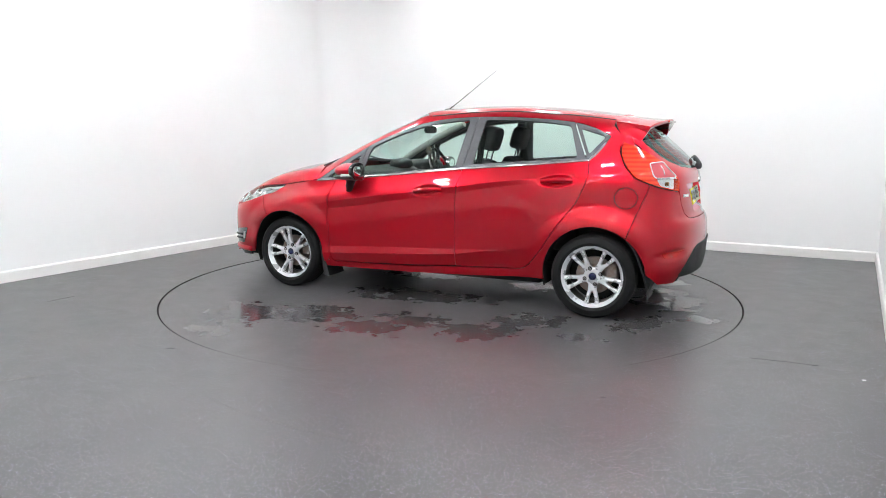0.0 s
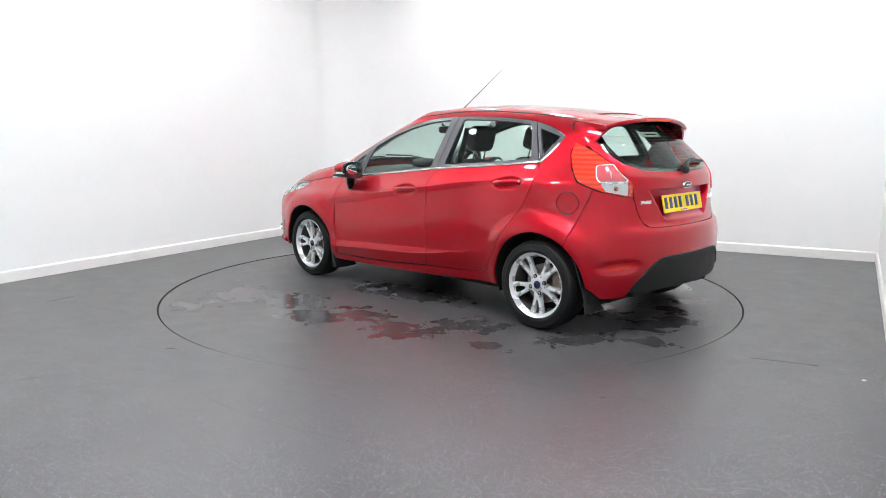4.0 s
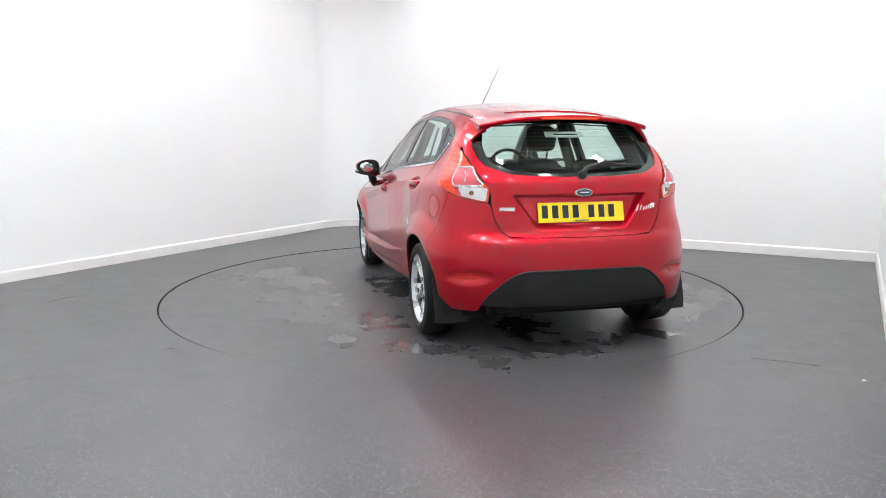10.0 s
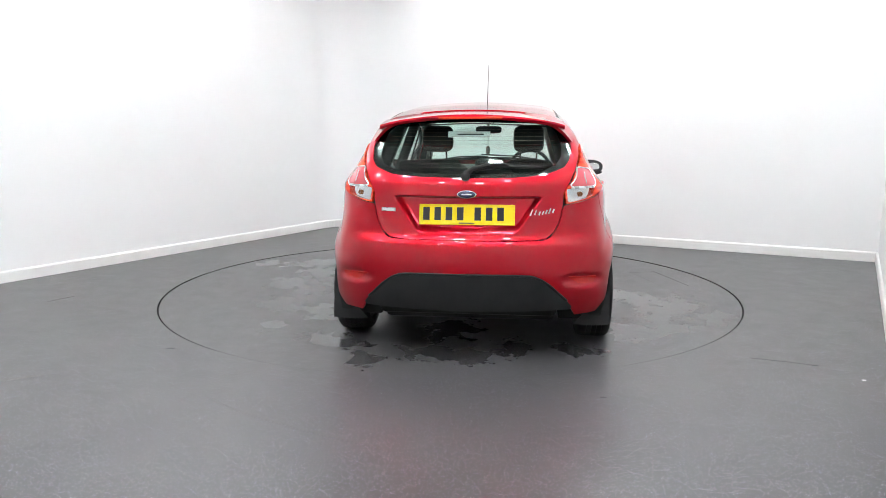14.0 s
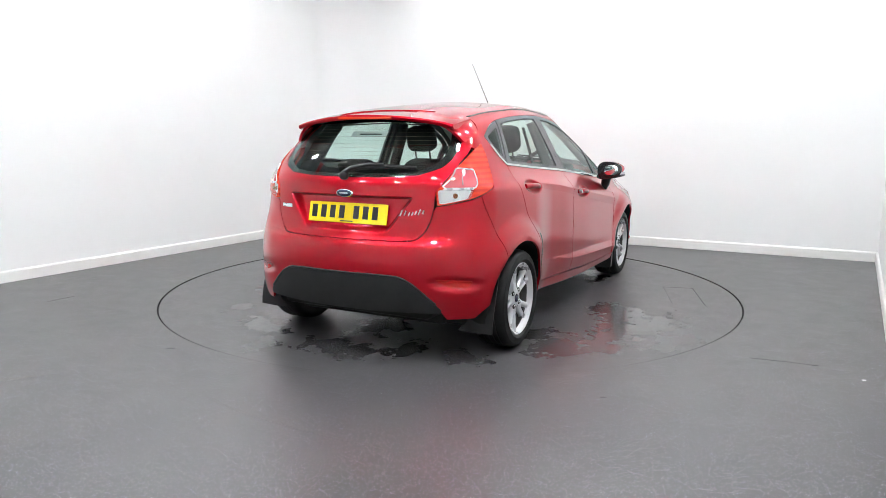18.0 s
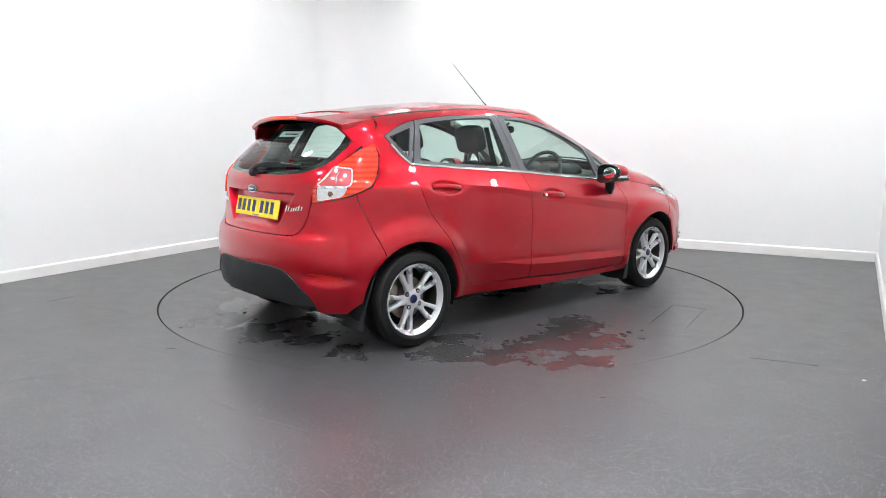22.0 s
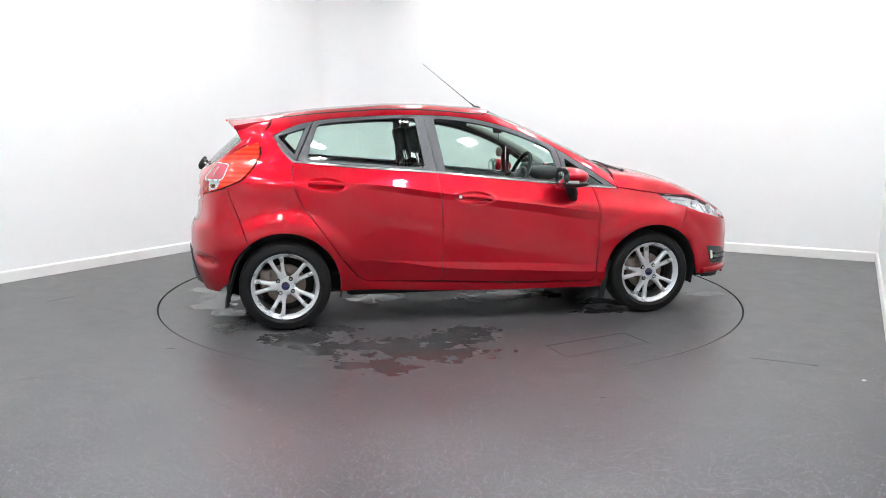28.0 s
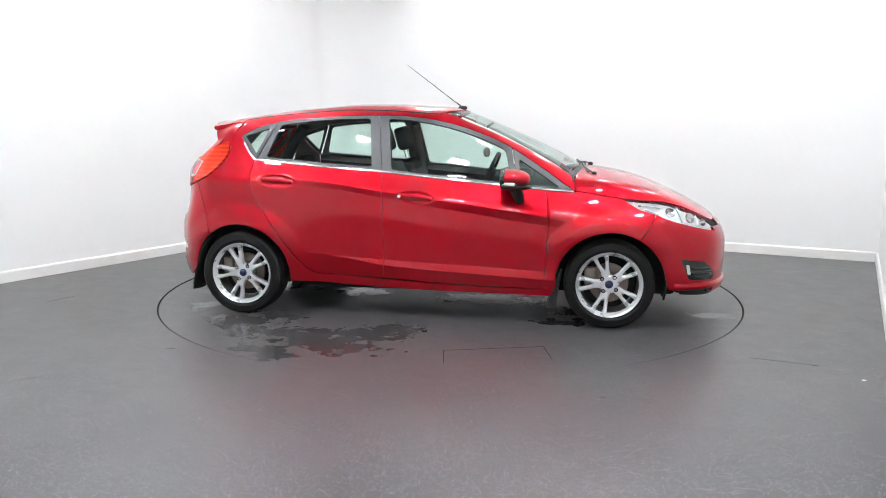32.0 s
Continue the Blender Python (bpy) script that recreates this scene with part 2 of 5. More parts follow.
def floor_material(wet=()):
    """Speckled safety vinyl. wet: (x, y, radius x, radius y, turn) of the places where water has spread."""
    m = material("wet_vinyl" if wet else "safety_vinyl", (0.05, 0.048, 0.047), 0.3, Specular_IOR_Level=0.64)
    n, l, b = nodes_of(m)
    big = noise_node(m, 1.1, 5, 0.6)
    mid = noise_node(m, 7.0, 6, 0.6)
    col = ramp(m, big.outputs[0], [(0.3, (0.043, 0.0425, 0.0435)), (0.7, (0.061, 0.0595, 0.058))])
    # fine pale flakes of the safety vinyl
    tc = n.new("ShaderNodeTexCoord")
    flake, pick, some = n.new("ShaderNodeTexVoronoi"), n.new("ShaderNodeSeparateColor"), n.new("ShaderNodeMath")
    flake.inputs["Scale"].default_value = 160
    l.new(tc.outputs["Object"], flake.inputs["Vector"])
    l.new(flake.outputs["Color"], pick.inputs[0])
    hue = noise_node(m, 60, 0, 0.5)
    dot = ramp(m, flake.outputs["Distance"], [(0.22, 1.0), (0.42, 0.0)])
    rare = ramp(m, pick.outputs[0], [(0.60, 0.0), (0.66, 1.0)])
    some.operation = "MULTIPLY"
    l.new(dot.outputs[0], some.inputs[0])
    l.new(rare.outputs[0], some.inputs[1])
    tint = ramp(m, hue.outputs[0], [(0.35, (0.21, 0.19, 0.32)), (0.5, (0.28, 0.277, 0.28)), (0.65, (0.26, 0.19, 0.26))])
    mix = n.new("ShaderNodeMix")
    mix.data_type = "RGBA"
    l.new(some.outputs[0], mix.inputs["Factor"])
    l.new(col.outputs[0], mix.inputs["A"])
    l.new(tint.outputs[0], mix.inputs["B"])
    l.new(mix.outputs["Result"], b.inputs["Base Color"])
    rr = ramp(m, mid.outputs[0], [(0.2, 0.32), (0.8, 0.41)])
    if not wet:
        l.new(rr.outputs[0], b.inputs["Roughness"])
        return m
    total = None
    for x, y, rx, ry, turn in wet:
        mp = n.new("ShaderNodeMapping")
        mp.vector_type = "TEXTURE"
        mp.inputs["Location"].default_value = (x, y, 0)
        mp.inputs["Rotation"].default_value = (0, 0, radians(turn))
        mp.inputs["Scale"].default_value = (rx, ry, 1)
        l.new(tc.outputs["Object"], mp.inputs["Vector"])
        ln = n.new("ShaderNodeVectorMath")
        ln.operation = "LENGTH"
        l.new(mp.outputs[0], ln.inputs[0])
        inv = n.new("ShaderNodeMath")
        inv.operation, inv.use_clamp = "SUBTRACT", True
        inv.inputs[0].default_value = 1.25
        l.new(ln.outputs["Value"], inv.inputs[1])
        if total is None:
            total = inv
        else:
            mx = n.new("ShaderNodeMath")
            mx.operation = "MAXIMUM"
            l.new(total.outputs[0], mx.inputs[0])
            l.new(inv.outputs[0], mx.inputs[1])
            total = mx
    edge = noise_node(m, 7.5, 8, 0.62)
    lift = n.new("ShaderNodeMath")
    lift.operation = "MULTIPLY_ADD"
    lift.inputs[1].default_value, lift.inputs[2].default_value = 3.6, -1.8
    l.new(edge.outputs[0], lift.inputs[0])
    add = n.new("ShaderNodeMath")
    add.operation = "ADD"
    l.new(total.outputs[0], add.inputs[0])
    l.new(lift.outputs[0], add.inputs[1])
    gate = n.new("ShaderNodeMath")
    gate.operation = "MULTIPLY"
    has = ramp(m, total.outputs[0], [(0.0, 0.0), (0.12, 1.0)])
    pool = ramp(m, add.outputs[0], [(0.46, 0.0), (0.54, 1.0)])
    l.new(has.outputs[0], gate.inputs[0])
    l.new(pool.outputs[0], gate.inputs[1])
    mr = n.new("ShaderNodeMix")
    mr.inputs["B"].default_value = 0.17
    l.new(gate.outputs[0], mr.inputs["Factor"])
    l.new(rr.outputs[0], mr.inputs["A"])
    l.new(mr.outputs["Result"], b.inputs["Roughness"])
    film = n.new("ShaderNodeMix")
    film.inputs["A"].default_value, film.inputs["B"].default_value = 0.64, 0.82
    l.new(gate.outputs[0], film.inputs["Factor"])
    l.new(film.outputs["Result"], b.inputs["Specular IOR Level"])
    dark = n.new("ShaderNodeMix")
    dark.data_type, dark.blend_type = "RGBA", "MULTIPLY"
    dark.inputs["B"].default_value = (0.78, 0.78, 0.78, 1)
    l.new(gate.outputs[0], dark.inputs["Factor"])
    l.new(mix.outputs["Result"], dark.inputs["A"])
    l.new(dark.outputs["Result"], b.inputs["Base Color"])
    return m


def circle(r, n=160):
    return np.array([(r * math.cos(2 * math.pi * i / n), r * math.sin(2 * math.pi * i / n)) for i in range(n)])


def build_room():
    white = vary(material("wall_paint", (0.82, 0.82, 0.82), 0.6), (0.80, 0.80, 0.80), (0.84, 0.84, 0.845), 0.6, 0.55, 0.68, 0.08, 90)
    gloss = vary(material("skirting_paint", (0.80, 0.79, 0.77), 0.35), (0.78, 0.77, 0.75), (0.82, 0.81, 0.80), 3, 0.3, 0.4)
    A, B, C, D = CORNER_A, CORNER_B, CORNER_C, CORNER_D
    R = B + RIGHT_DIR * 2.6
    wall("wall_back", B, A, white)
    wall("wall_left", A, D, white)
    wall("wall_front", D, C, white)
    wall("wall_right", R, B, white, cap_a=0.0)
    # unseen stretch of the right wall, greyed to dim the light it reflects
    grey = vary(material("dimmed_wall_paint", (0.68, 0.68, 0.68), 0.6), (0.66, 0.66, 0.665), (0.70, 0.70, 0.70), 0.6, 0.55, 0.68, 0.08, 90)
    wall("wall_side", C, R, grey, "unseen wall beside the viewpoint, toned grey to dim its bounce", cap_b=-0.003)
    skirting("skirting_back", B, A, gloss, 0.02, 0.02)
    skirting("skirting_left", A, D, gloss)
    skirting("skirting_right", C, B, gloss)
    skirting("skirting_front", D, C, gloss, 0.02, 0.02)
    # the rounded inner corner between left and back walls
    u, w = (D - A).normalized(), (B - A).normalized()
    half = u.angle(w) / 2
    r = 0.55
    centre = A + (u + w).normalized() * (r / math.sin(half))
    t = r / math.tan(half)
    p0, p1 = A + u * t, A + w * t
    a0, a1 = math.atan2(*(p0 - centre).yx), math.atan2(*(p1 - centre).yx)
    if a1 - a0 > math.pi:
        a1 -= 2 * math.pi
    if a0 - a1 > math.pi:
        a1 += 2 * math.pi
    arc = [centre + Vector((math.cos(a0 + (a1 - a0) * k / 16), math.sin(a0 + (a1 - a0) * k / 16))) * r for k in range(17)]
    for name, prof, mat, label in (("wall_corner", [(0.0, -0.02), (0.0, ROOM_HEIGHT + 0.02)], white, "rounded white inner corner of the walls"), ("skirting_corner", [(0.018, 0.0), (0.018, 0.085), (0.013, 0.094), (0.0, 0.1)], gloss, "curved white skirting in the corner")):
        verts, faces = [], []
        k = len(prof)
        for q in arc:
            n = (centre - q).normalized()
            verts += [(q.x + n.x * (o + 0.002), q.y + n.y * (o + 0.002), z) for o, z in prof]
        for i in range(16):
            faces += [(i * k + j, (i + 1) * k + j, (i + 1) * k + j + 1, i * k + j + 1) for j in range(k - 1)]
        tagged(link_mesh(name, verts, faces, mat, smooth=k == 2), label, "wall" if k == 2 else "skirting board", kind="structure")
    # ceiling
    cs = [A, D, C, B]
    verts = [(*c, z) for z in (ROOM_HEIGHT, ROOM_HEIGHT + 0.1) for c in cs]
    tagged(link_mesh("ceiling", verts, [(0, 3, 2, 1)[::-1], (4, 5, 6, 7)[::-1], (0, 1, 5, 4), (1, 2, 6, 5), (2, 3, 7, 6), (3, 0, 4, 7)], white), "plain white ceiling", "ceiling", kind="structure")
    # floor with a round opening for the turntable
    vinyl = floor_material()
    hole = circle(DISC_RADIUS + 0.011)
    v, f = triangulate(np.array([tuple(c) for c in cs]), [hole], 0.25)
    verts = [(x, y, 0.0) for x, y in v]
    faces = [tuple(t) for t in f]
    n = len(hole)
    # outer gap wall in near black, the gap's shade put into its colour
    edge = [(x, y, z) for z in (-0.001, -0.09) for x, y in hole]
    tagged(link_mesh("floor_edge", edge, [(i, (i + 1) % n, n + (i + 1) % n, n + i) for i in range(n)], MAT["dark"]), "cut floor edge round the turntable, blackened for the shade in the gap", "floor", kind="structure")
    me = link_mesh("floor", verts, faces, vinyl)
    bm = bmesh.new()
    bm.from_mesh(me.data)
    bmesh.ops.recalc_face_normals(bm, faces=bm.faces[:])
    for q in bm.faces:
        if abs(q.normal.z) > 0.5 and q.normal.z < 0:
            q.normal_flip()
    bm.to_mesh(me.data)
    bm.free()
    tagged(me, "dark grey speckled safety vinyl floor with a dull sheen", "floor", kind="structure")
    pit = [(x, y, -0.10) for x, y in circle(DISC_RADIUS + 0.1, 64)]
    tagged(link_mesh("floor_pit", pit, [tuple(range(64))], MAT["dark"]), "dark pit floor under the turntable", "floor", kind="structure")
    return vinyl


VINYL = build_room()


def build_lights():
    frame_mat = material("lamp_frame", (0.7, 0.7, 0.7), 0.4)
    glow = bpy.data.materials.new("lamp_diffuser")
    glow.use_nodes = True
    nt = glow.node_tree
    nt.nodes.remove(nt.nodes["Principled BSDF"])
    em = nt.nodes.new("ShaderNodeEmission")
    em.inputs[0].default_value, em.inputs[1].default_value = (0.94, 0.985, 1.0, 1), LAMP_STRENGTH
    nt.links.new(em.outputs[0], nt.nodes["Material Output"].inputs[0])
    first = None
    u, v = -LEFT_DIR, Vector((-LEFT_DIR.y, LEFT_DIR.x)) * -1
    mid = (CORNER_A + CORNER_B + CORNER_C + CORNER_D) / 4
    for i in range(5):
        for j in range(5):
            p = mid + u * (i - 2) * 1.62 + v * (j - 1.5) * 1.28 + Vector((0.75, 0.0))
            if p.length < 1.75 or (j == 4 and i not in (2, 3)):
                continue
            m = Matrix.Translation((p.x, p.y, ROOM_HEIGHT - 0.002)) @ Matrix.Rotation(math.atan2(v.y, v.x), 4, "Z")
            if first is None:
                lamp = tagged(new("ceiling_light"), "short white ceiling light panel, switched on", "ceiling light", group="ceiling lights")
                lamp.matrix_world = m
                bars = [box_bm((0.26, 0.02, 0.05), (0, s * 0.075, -0.025), 0.004) for s in (-1, 1)] + [box_bm((0.02, 0.13, 0.05), (s * 0.12, 0, -0.025), 0.004) for s in (-1, 1)]
                part("frame", join_bm(*bars), frame_mat, lamp)
                part("diffuser", box_bm((0.22, 0.13, 0.02), (0, 0, -0.03)), glow, lamp, "glowing white diffuser")
                first = lamp
            else:
                copy_thing(first, m)


LAMP_STRENGTH = 322.0
build_lights()

# ---- the car's body surface: x forward from the rear axle, y to its left, z up ----
def pchip(points):
    """A smooth curve through (x, y) points that doesn't overshoot."""
    xs, ys = np.array([p[0] for p in points], float), np.array([p[1] for p in points], float)
    h, d = np.diff(xs), np.diff(ys) / np.diff(xs)
    m = np.zeros_like(ys)
    m[0], m[-1] = d[0], d[-1]
    for i in range(1, len(xs) - 1):
        if d[i - 1] * d[i] > 0:
            a, b = 2 * h[i] + h[i - 1], h[i] + 2 * h[i - 1]
            m[i] = (a + b) / (a / d[i - 1] + b / d[i])

    def f(x):
        x = np.clip(x, xs[0], xs[-1])
        i = np.clip(np.searchsorted(xs, x) - 1, 0, len(h) - 1)
        t = (x - xs[i]) / h[i]
        t2, t3 = t * t, t * t * t
        return (2 * t3 - 3 * t2 + 1) * ys[i] + (t3 - 2 * t2 + t) * h[i] * m[i] + (3 * t2 - 2 * t3) * ys[i + 1] + (t3 - t2) * h[i] * m[i + 1]
    return f


def eased(points, width):
    """The same with its bends softened over a width."""
    f = pchip(points)
    lo, hi = points[0][0], points[-1][0]
    xs = np.linspace(lo - 3 * width, hi + 3 * width, 1600)
    s0, s1 = (f(np.array(lo + 1e-3)) - f(np.array(lo))) / 1e-3, (f(np.array(hi)) - f(np.array(hi - 1e-3))) / 1e-3
    ys = f(xs) + np.minimum(xs - lo, 0) * s0 + np.maximum(xs - hi, 0) * s1
    d = xs[1] - xs[0]
    k = np.exp(-0.5 * (np.arange(-int(3 * width / d), int(3 * width / d) + 1) * d / width) ** 2)
    n = len(k) // 2
    ys = np.convolve(np.concatenate([np.full(n, ys[0]), ys, np.full(n, ys[-1])]), k / k.sum(), "valid")
    return lambda x: np.interp(x, xs, ys)


def step01(a, b, x):
    t = np.clip((x - a) / (b - a), 0, 1)
    return t * t * (3 - 2 * t)


def smax(a, b, k):
    h = np.maximum(k - np.abs(a - b), 0) / k
    return np.maximum(a, b) + h * h * k / 4


SECTION = eased([(0.1, 0.74), (0.16, 0.775), (0.22, 0.805), (0.30, 0.828), (0.38, 0.838), (0.46, 0.838), (0.6, 0.850), (0.75, 0.853), (0.83, 0.846), (0.86, 0.836), (0.885, 0.818), (0.912, 0.794), (0.95, 0.766), (0.99, 0.740), (1.09, 0.692), (1.14, 0.668), (1.2, 0.638), (1.3, 0.586), (1.4, 0.531), (1.5, 0.46)], 0.016)
BELT = eased([(-0.7, 1.11), (0.08, 1.07), (1.0, 0.99), (1.68, 0.925), (2.25, 0.872), (2.6, 0.845), (3.3, 0.79)], 0.08)
TAPER = eased([(-0.8, 0.22), (-0.4, 0.12), (-0.2, 0.078), (0.08, 0.047), (0.3, 0.033), (0.9, 0.0), (2.3, 0.0), (2.58, 0.028), (2.8, 0.052), (3.0, 0.09), (3.2, 0.15), (3.4, 0.25)], 0.08)
TOP = eased([(-0.7, 1.242), (-0.29, 1.345), (-0.17, 1.37), (0.06, 1.402), (0.226, 1.423), (0.49, 1.445), (0.72, 1.461), (0.984, 1.460), (1.249, 1.445), (1.4, 1.438), (1.52, 1.394), (1.716, 1.317), (1.919, 1.228), (2.158, 1.116), (2.323, 1.030), (2.466, 1.008), (2.673, 0.970), (2.811, 0.939), (2.952, 0.884), (3.128, 0.796), (3.237, 0.714), (3.31, 0.63), (3.36, 0.54), (3.4, 0.43)], 0.035)
REAR = eased([(0.1, -0.44), (0.16, -0.52), (0.25, -0.618), (0.36, -0.645), (0.5, -0.652), (0.60, -0.648), (0.655, -0.635), (0.69, -0.605), (0.80, -0.592), (0.915, -0.582), (0.97, -0.574), (1.005, -0.556), (1.06, -0.508), (1.21, -0.345), (1.31, -0.235), (1.5, 0.0)], 0.012)
REAR_CORNER = eased([(0.1, -0.44), (0.16, -0.52), (0.25, -0.618), (0.36, -0.645), (0.5, -0.650), (0.60, -0.640), (0.70, -0.621), (0.80, -0.600), (0.915, -0.582), (0.97, -0.574), (1.005, -0.556), (1.06, -0.508), (1.21, -0.345), (1.31, -0.235), (1.5, 0.0)], 0.02)
NOSE = eased([(0.1, 3.145), (0.18, 3.265), (0.22, 3.31), (0.28, 3.3), (0.4, 3.31), (0.5, 3.312), (0.6, 3.305), (0.66, 3.284), (0.7, 3.25), (0.8, 3.09), (1.0, 2.665)], 0.02)
SWAGE = eased([(-0.3, 0.98), (0.3, 0.950), (0.54, 0.925), (0.72, 0.908), (0.906, 0.879), (1.126, 0.850), (1.347, 0.815), (1.642, 0.781), (1.827, 0.755), (2.012, 0.730), (2.16, 0.703), (2.6, 0.63)], 0.06)
BAND = eased([(0.2, 0.03), (0.7, 0.038), (1.4, 0.046), (1.9, 0.060), (2.2, 0.050), (2.6, 0.04)], 0.06)
RIDGE = eased([(0.2, 0.458), (0.613, 0.436), (1.014, 0.412), (1.498, 0.394), (2.06, 0.366), (2.6, 0.34)], 0.03)
TUCK = eased([(0.2, 0.458), (0.613, 0.434), (1.014, 0.374), (1.498, 0.343), (2.06, 0.314), (2.6, 0.29)], 0.03)
WHEELS = ((0.0, 0.281), (2.489, 0.281))
ARCH_R = 0.347
HANDLES = ((0.27, 0.925), (1.228, 0.831))


def half_width(x, z):
    shift = (0.99 - BELT(x)) * step01(0.45, 0.78, z)
    low = 1 - 0.55 * (1 - step01(0.5, 0.85, z))
    w = SECTION(z + shift) - TAPER(x) * low
    # door skins: undercut below the shoulder crease, upright, then a ridge and the tuck-in above the sill
    line = SWAGE(x)
    u, band = np.maximum(line - z, 0), BAND(x)
    skin = SECTION(line + (0.99 - BELT(x)) * step01(0.45, 0.78, line)) - TAPER(x) * (1 - 0.55 * (1 - step01(0.5, 0.85, line)))
    skin = skin - 0.115 * np.minimum(u, band) + 0.026 * np.clip(u - band, 0, 0.13) - 0.010 * np.maximum(u - band - 0.13, 0)
    ridge, tuck = RIDGE(x), TUCK(x)
    skin = skin + 0.16 * np.clip(ridge - z, 0, ridge - tuck) - 0.24 * np.maximum(tuck - z, 0)
    mid = step01(0.25, 0.62, x) * (1 - step01(2.0, 2.32, x))
    w = np.where(z < line, w + (skin - w) * mid, w)
    # cups behind the door handles
    for hx, hz in HANDLES:
        tilt = z - hz + 0.06 * (x - hx)
        w = w - 0.024 * np.exp(-(((x - hx) / 0.112) ** 2 + (tilt / 0.036) ** 2) ** 3)
    # flared lips round the wheels
    for cx, cz in WHEELS:
        r = np.hypot(x - cx, z - cz)
        w = w + 0.012 * np.exp(-((r - 0.355) / 0.05) ** 2) * step01(0.1, 0.3, z)
        w = w + 0.024 * (1 - step01(0.405, 0.505, r)) * step01(0.40, 0.64, z)
    return w


def body(p):
    """Negative inside the car's body, positive outside."""
    x, y, z = p[..., 0], p[..., 1], p[..., 2]
    a = np.abs(y)
    side = a - half_width(x, z)
    slope = (TOP(x + 0.01) - TOP(x - 0.01)) / 0.02
    glassy = step01(1.35, 1.55, x) * (1 - step01(2.2, 2.4, x))
    top = (z - TOP(x) + (0.155 + 0.085 * glassy) * y * y) / np.sqrt(1 + slope * slope)
    f = smax(side, top, 0.11 - 0.05 * step01(2.2, 2.5, x))
    # plate recess in the tailgate
    recess = (0.027 + 0.030 * np.clip((z - 0.71) / 0.18, 0, 1)) * step01(0.705, 0.740, z) * (1 - step01(0.893, 0.907, z)) * (1 - step01(0.255, 0.29, a - 0.70 * (z - 0.73)))
    # hollows round the bumper reflectors
    niche = 0.016 * np.exp(-(((a - 0.645) / 0.105) ** 2 + ((z - 0.446 - 0.05 * (0.645 - a)) / 0.034) ** 2) ** 2)
    corner = step01(0.54, 0.72, a)
    rear = (REAR(z) * (1 - corner) + REAR_CORNER(z) * corner + recess + niche + 0.25 * y * y + (0.52 + 0.22 * step01(0.6, 0.85, z)) * a ** 6 - x) * 0.85
    f = smax(f, rear, 0.055)
    front = (x - NOSE(z) + 0.22 * y * y + 0.75 * a ** 6) * 0.85
    return smax(f, front, 0.09)


def roof_side(x, z):
    """Half width of the cabin at a height, tail left out."""
    lo, hi = np.zeros_like(x), np.full_like(x, 0.95)
    for _ in range(30):
        mid = (lo + hi) / 2
        out = smax(mid - half_width(x, z), z - TOP(x) + 0.155 * mid * mid, 0.11) > 0
        hi, lo = np.where(out, mid, hi), np.where(out, lo, mid)
    return (lo + hi) / 2


def gradient(p, e=2e-3):
    g = np.zeros_like(p)
    for i in range(3):
        d = np.zeros(3)
        d[i] = e
        g[..., i] = body(p + d) - body(p - d)
    return g / np.maximum(np.linalg.norm(g, axis=-1, keepdims=True), 1e-9)


AXIS_Z, REAR_AXIS, FRONT_AXIS = 0.72, 0.35, 2.2


def flat_of(p, proj):
    x, y, z = p[:, 0], p[:, 1], p[:, 2]
    if proj == "around":
        return np.stack([x, np.arctan2(y, z - AXIS_Z) * 0.75], 1)
    if proj == "rear":
        return np.stack([y, z], 1)
    if proj == "top":
        return np.stack([x, y], 1)
    if proj == "side":
        return np.stack([x, z], 1)
    c = REAR_AXIS if proj == "tail" else FRONT_AXIS
    s = -1 if proj == "tail" else 1
    return np.stack([np.arctan2(y, s * (x - c)) * 0.9, z], 1)


def onto_body(q, proj, side=1, offset=0.0):
    """Points of the body's surface from flat coordinates."""
    n = len(q)
    o, d = np.zeros((n, 3)), np.zeros((n, 3))
    if proj == "around":
        o[:, 0], o[:, 2] = q[:, 0], AXIS_Z
        d[:, 1], d[:, 2] = np.sin(q[:, 1] / 0.75), np.cos(q[:, 1] / 0.75)
    elif proj == "rear":
        o[:, 0], o[:, 1], o[:, 2] = 0.3, q[:, 0], q[:, 1]
        d[:, 0] = -1
    elif proj == "top":
        o[:, 0], o[:, 1], o[:, 2] = q[:, 0], q[:, 1], 0.5
        d[:, 2] = 1
    elif proj == "side":
        o[:, 0], o[:, 2] = q[:, 0], q[:, 1]
        d[:, 1] = side
    else:
        s = -1 if proj == "tail" else 1
        o[:, 0], o[:, 2] = REAR_AXIS if proj == "tail" else FRONT_AXIS, q[:, 1]
        d[:, 0], d[:, 1] = s * np.cos(q[:, 0] / 0.9), np.sin(q[:, 0] / 0.9)
    lo, hi = np.zeros(n), np.full(n, 1.6)
    for _ in range(34):
        mid = (lo + hi) / 2
        out = body(o + d * mid[:, None]) > offset
        hi, lo = np.where(out, mid, hi), np.where(out, lo, mid)
    return o + d * ((lo + hi) / 2)[:, None]


def open_resample(points, step=0.02):
    p = [np.asarray(q, float)[:2] for q in points]
    out = []
    for a, b in zip(p, p[1:]):
        k = max(1, int(np.ceil(np.linalg.norm(b - a) / step)))
        out += [a + (b - a) * j / k for j in range(k)]
    return np.array(out + [p[-1]])


def along_side(points, side=1, step=0.02):
    """(x, z) line seen from the side, open, laid on the body."""
    return onto_body(open_resample(points, step), "side", side)


def on_side(points, side=1, step=0.02):
    """(x, z) outline seen from the side, closed, laid on the body."""
    return onto_body(resample(points, step), "side", side)


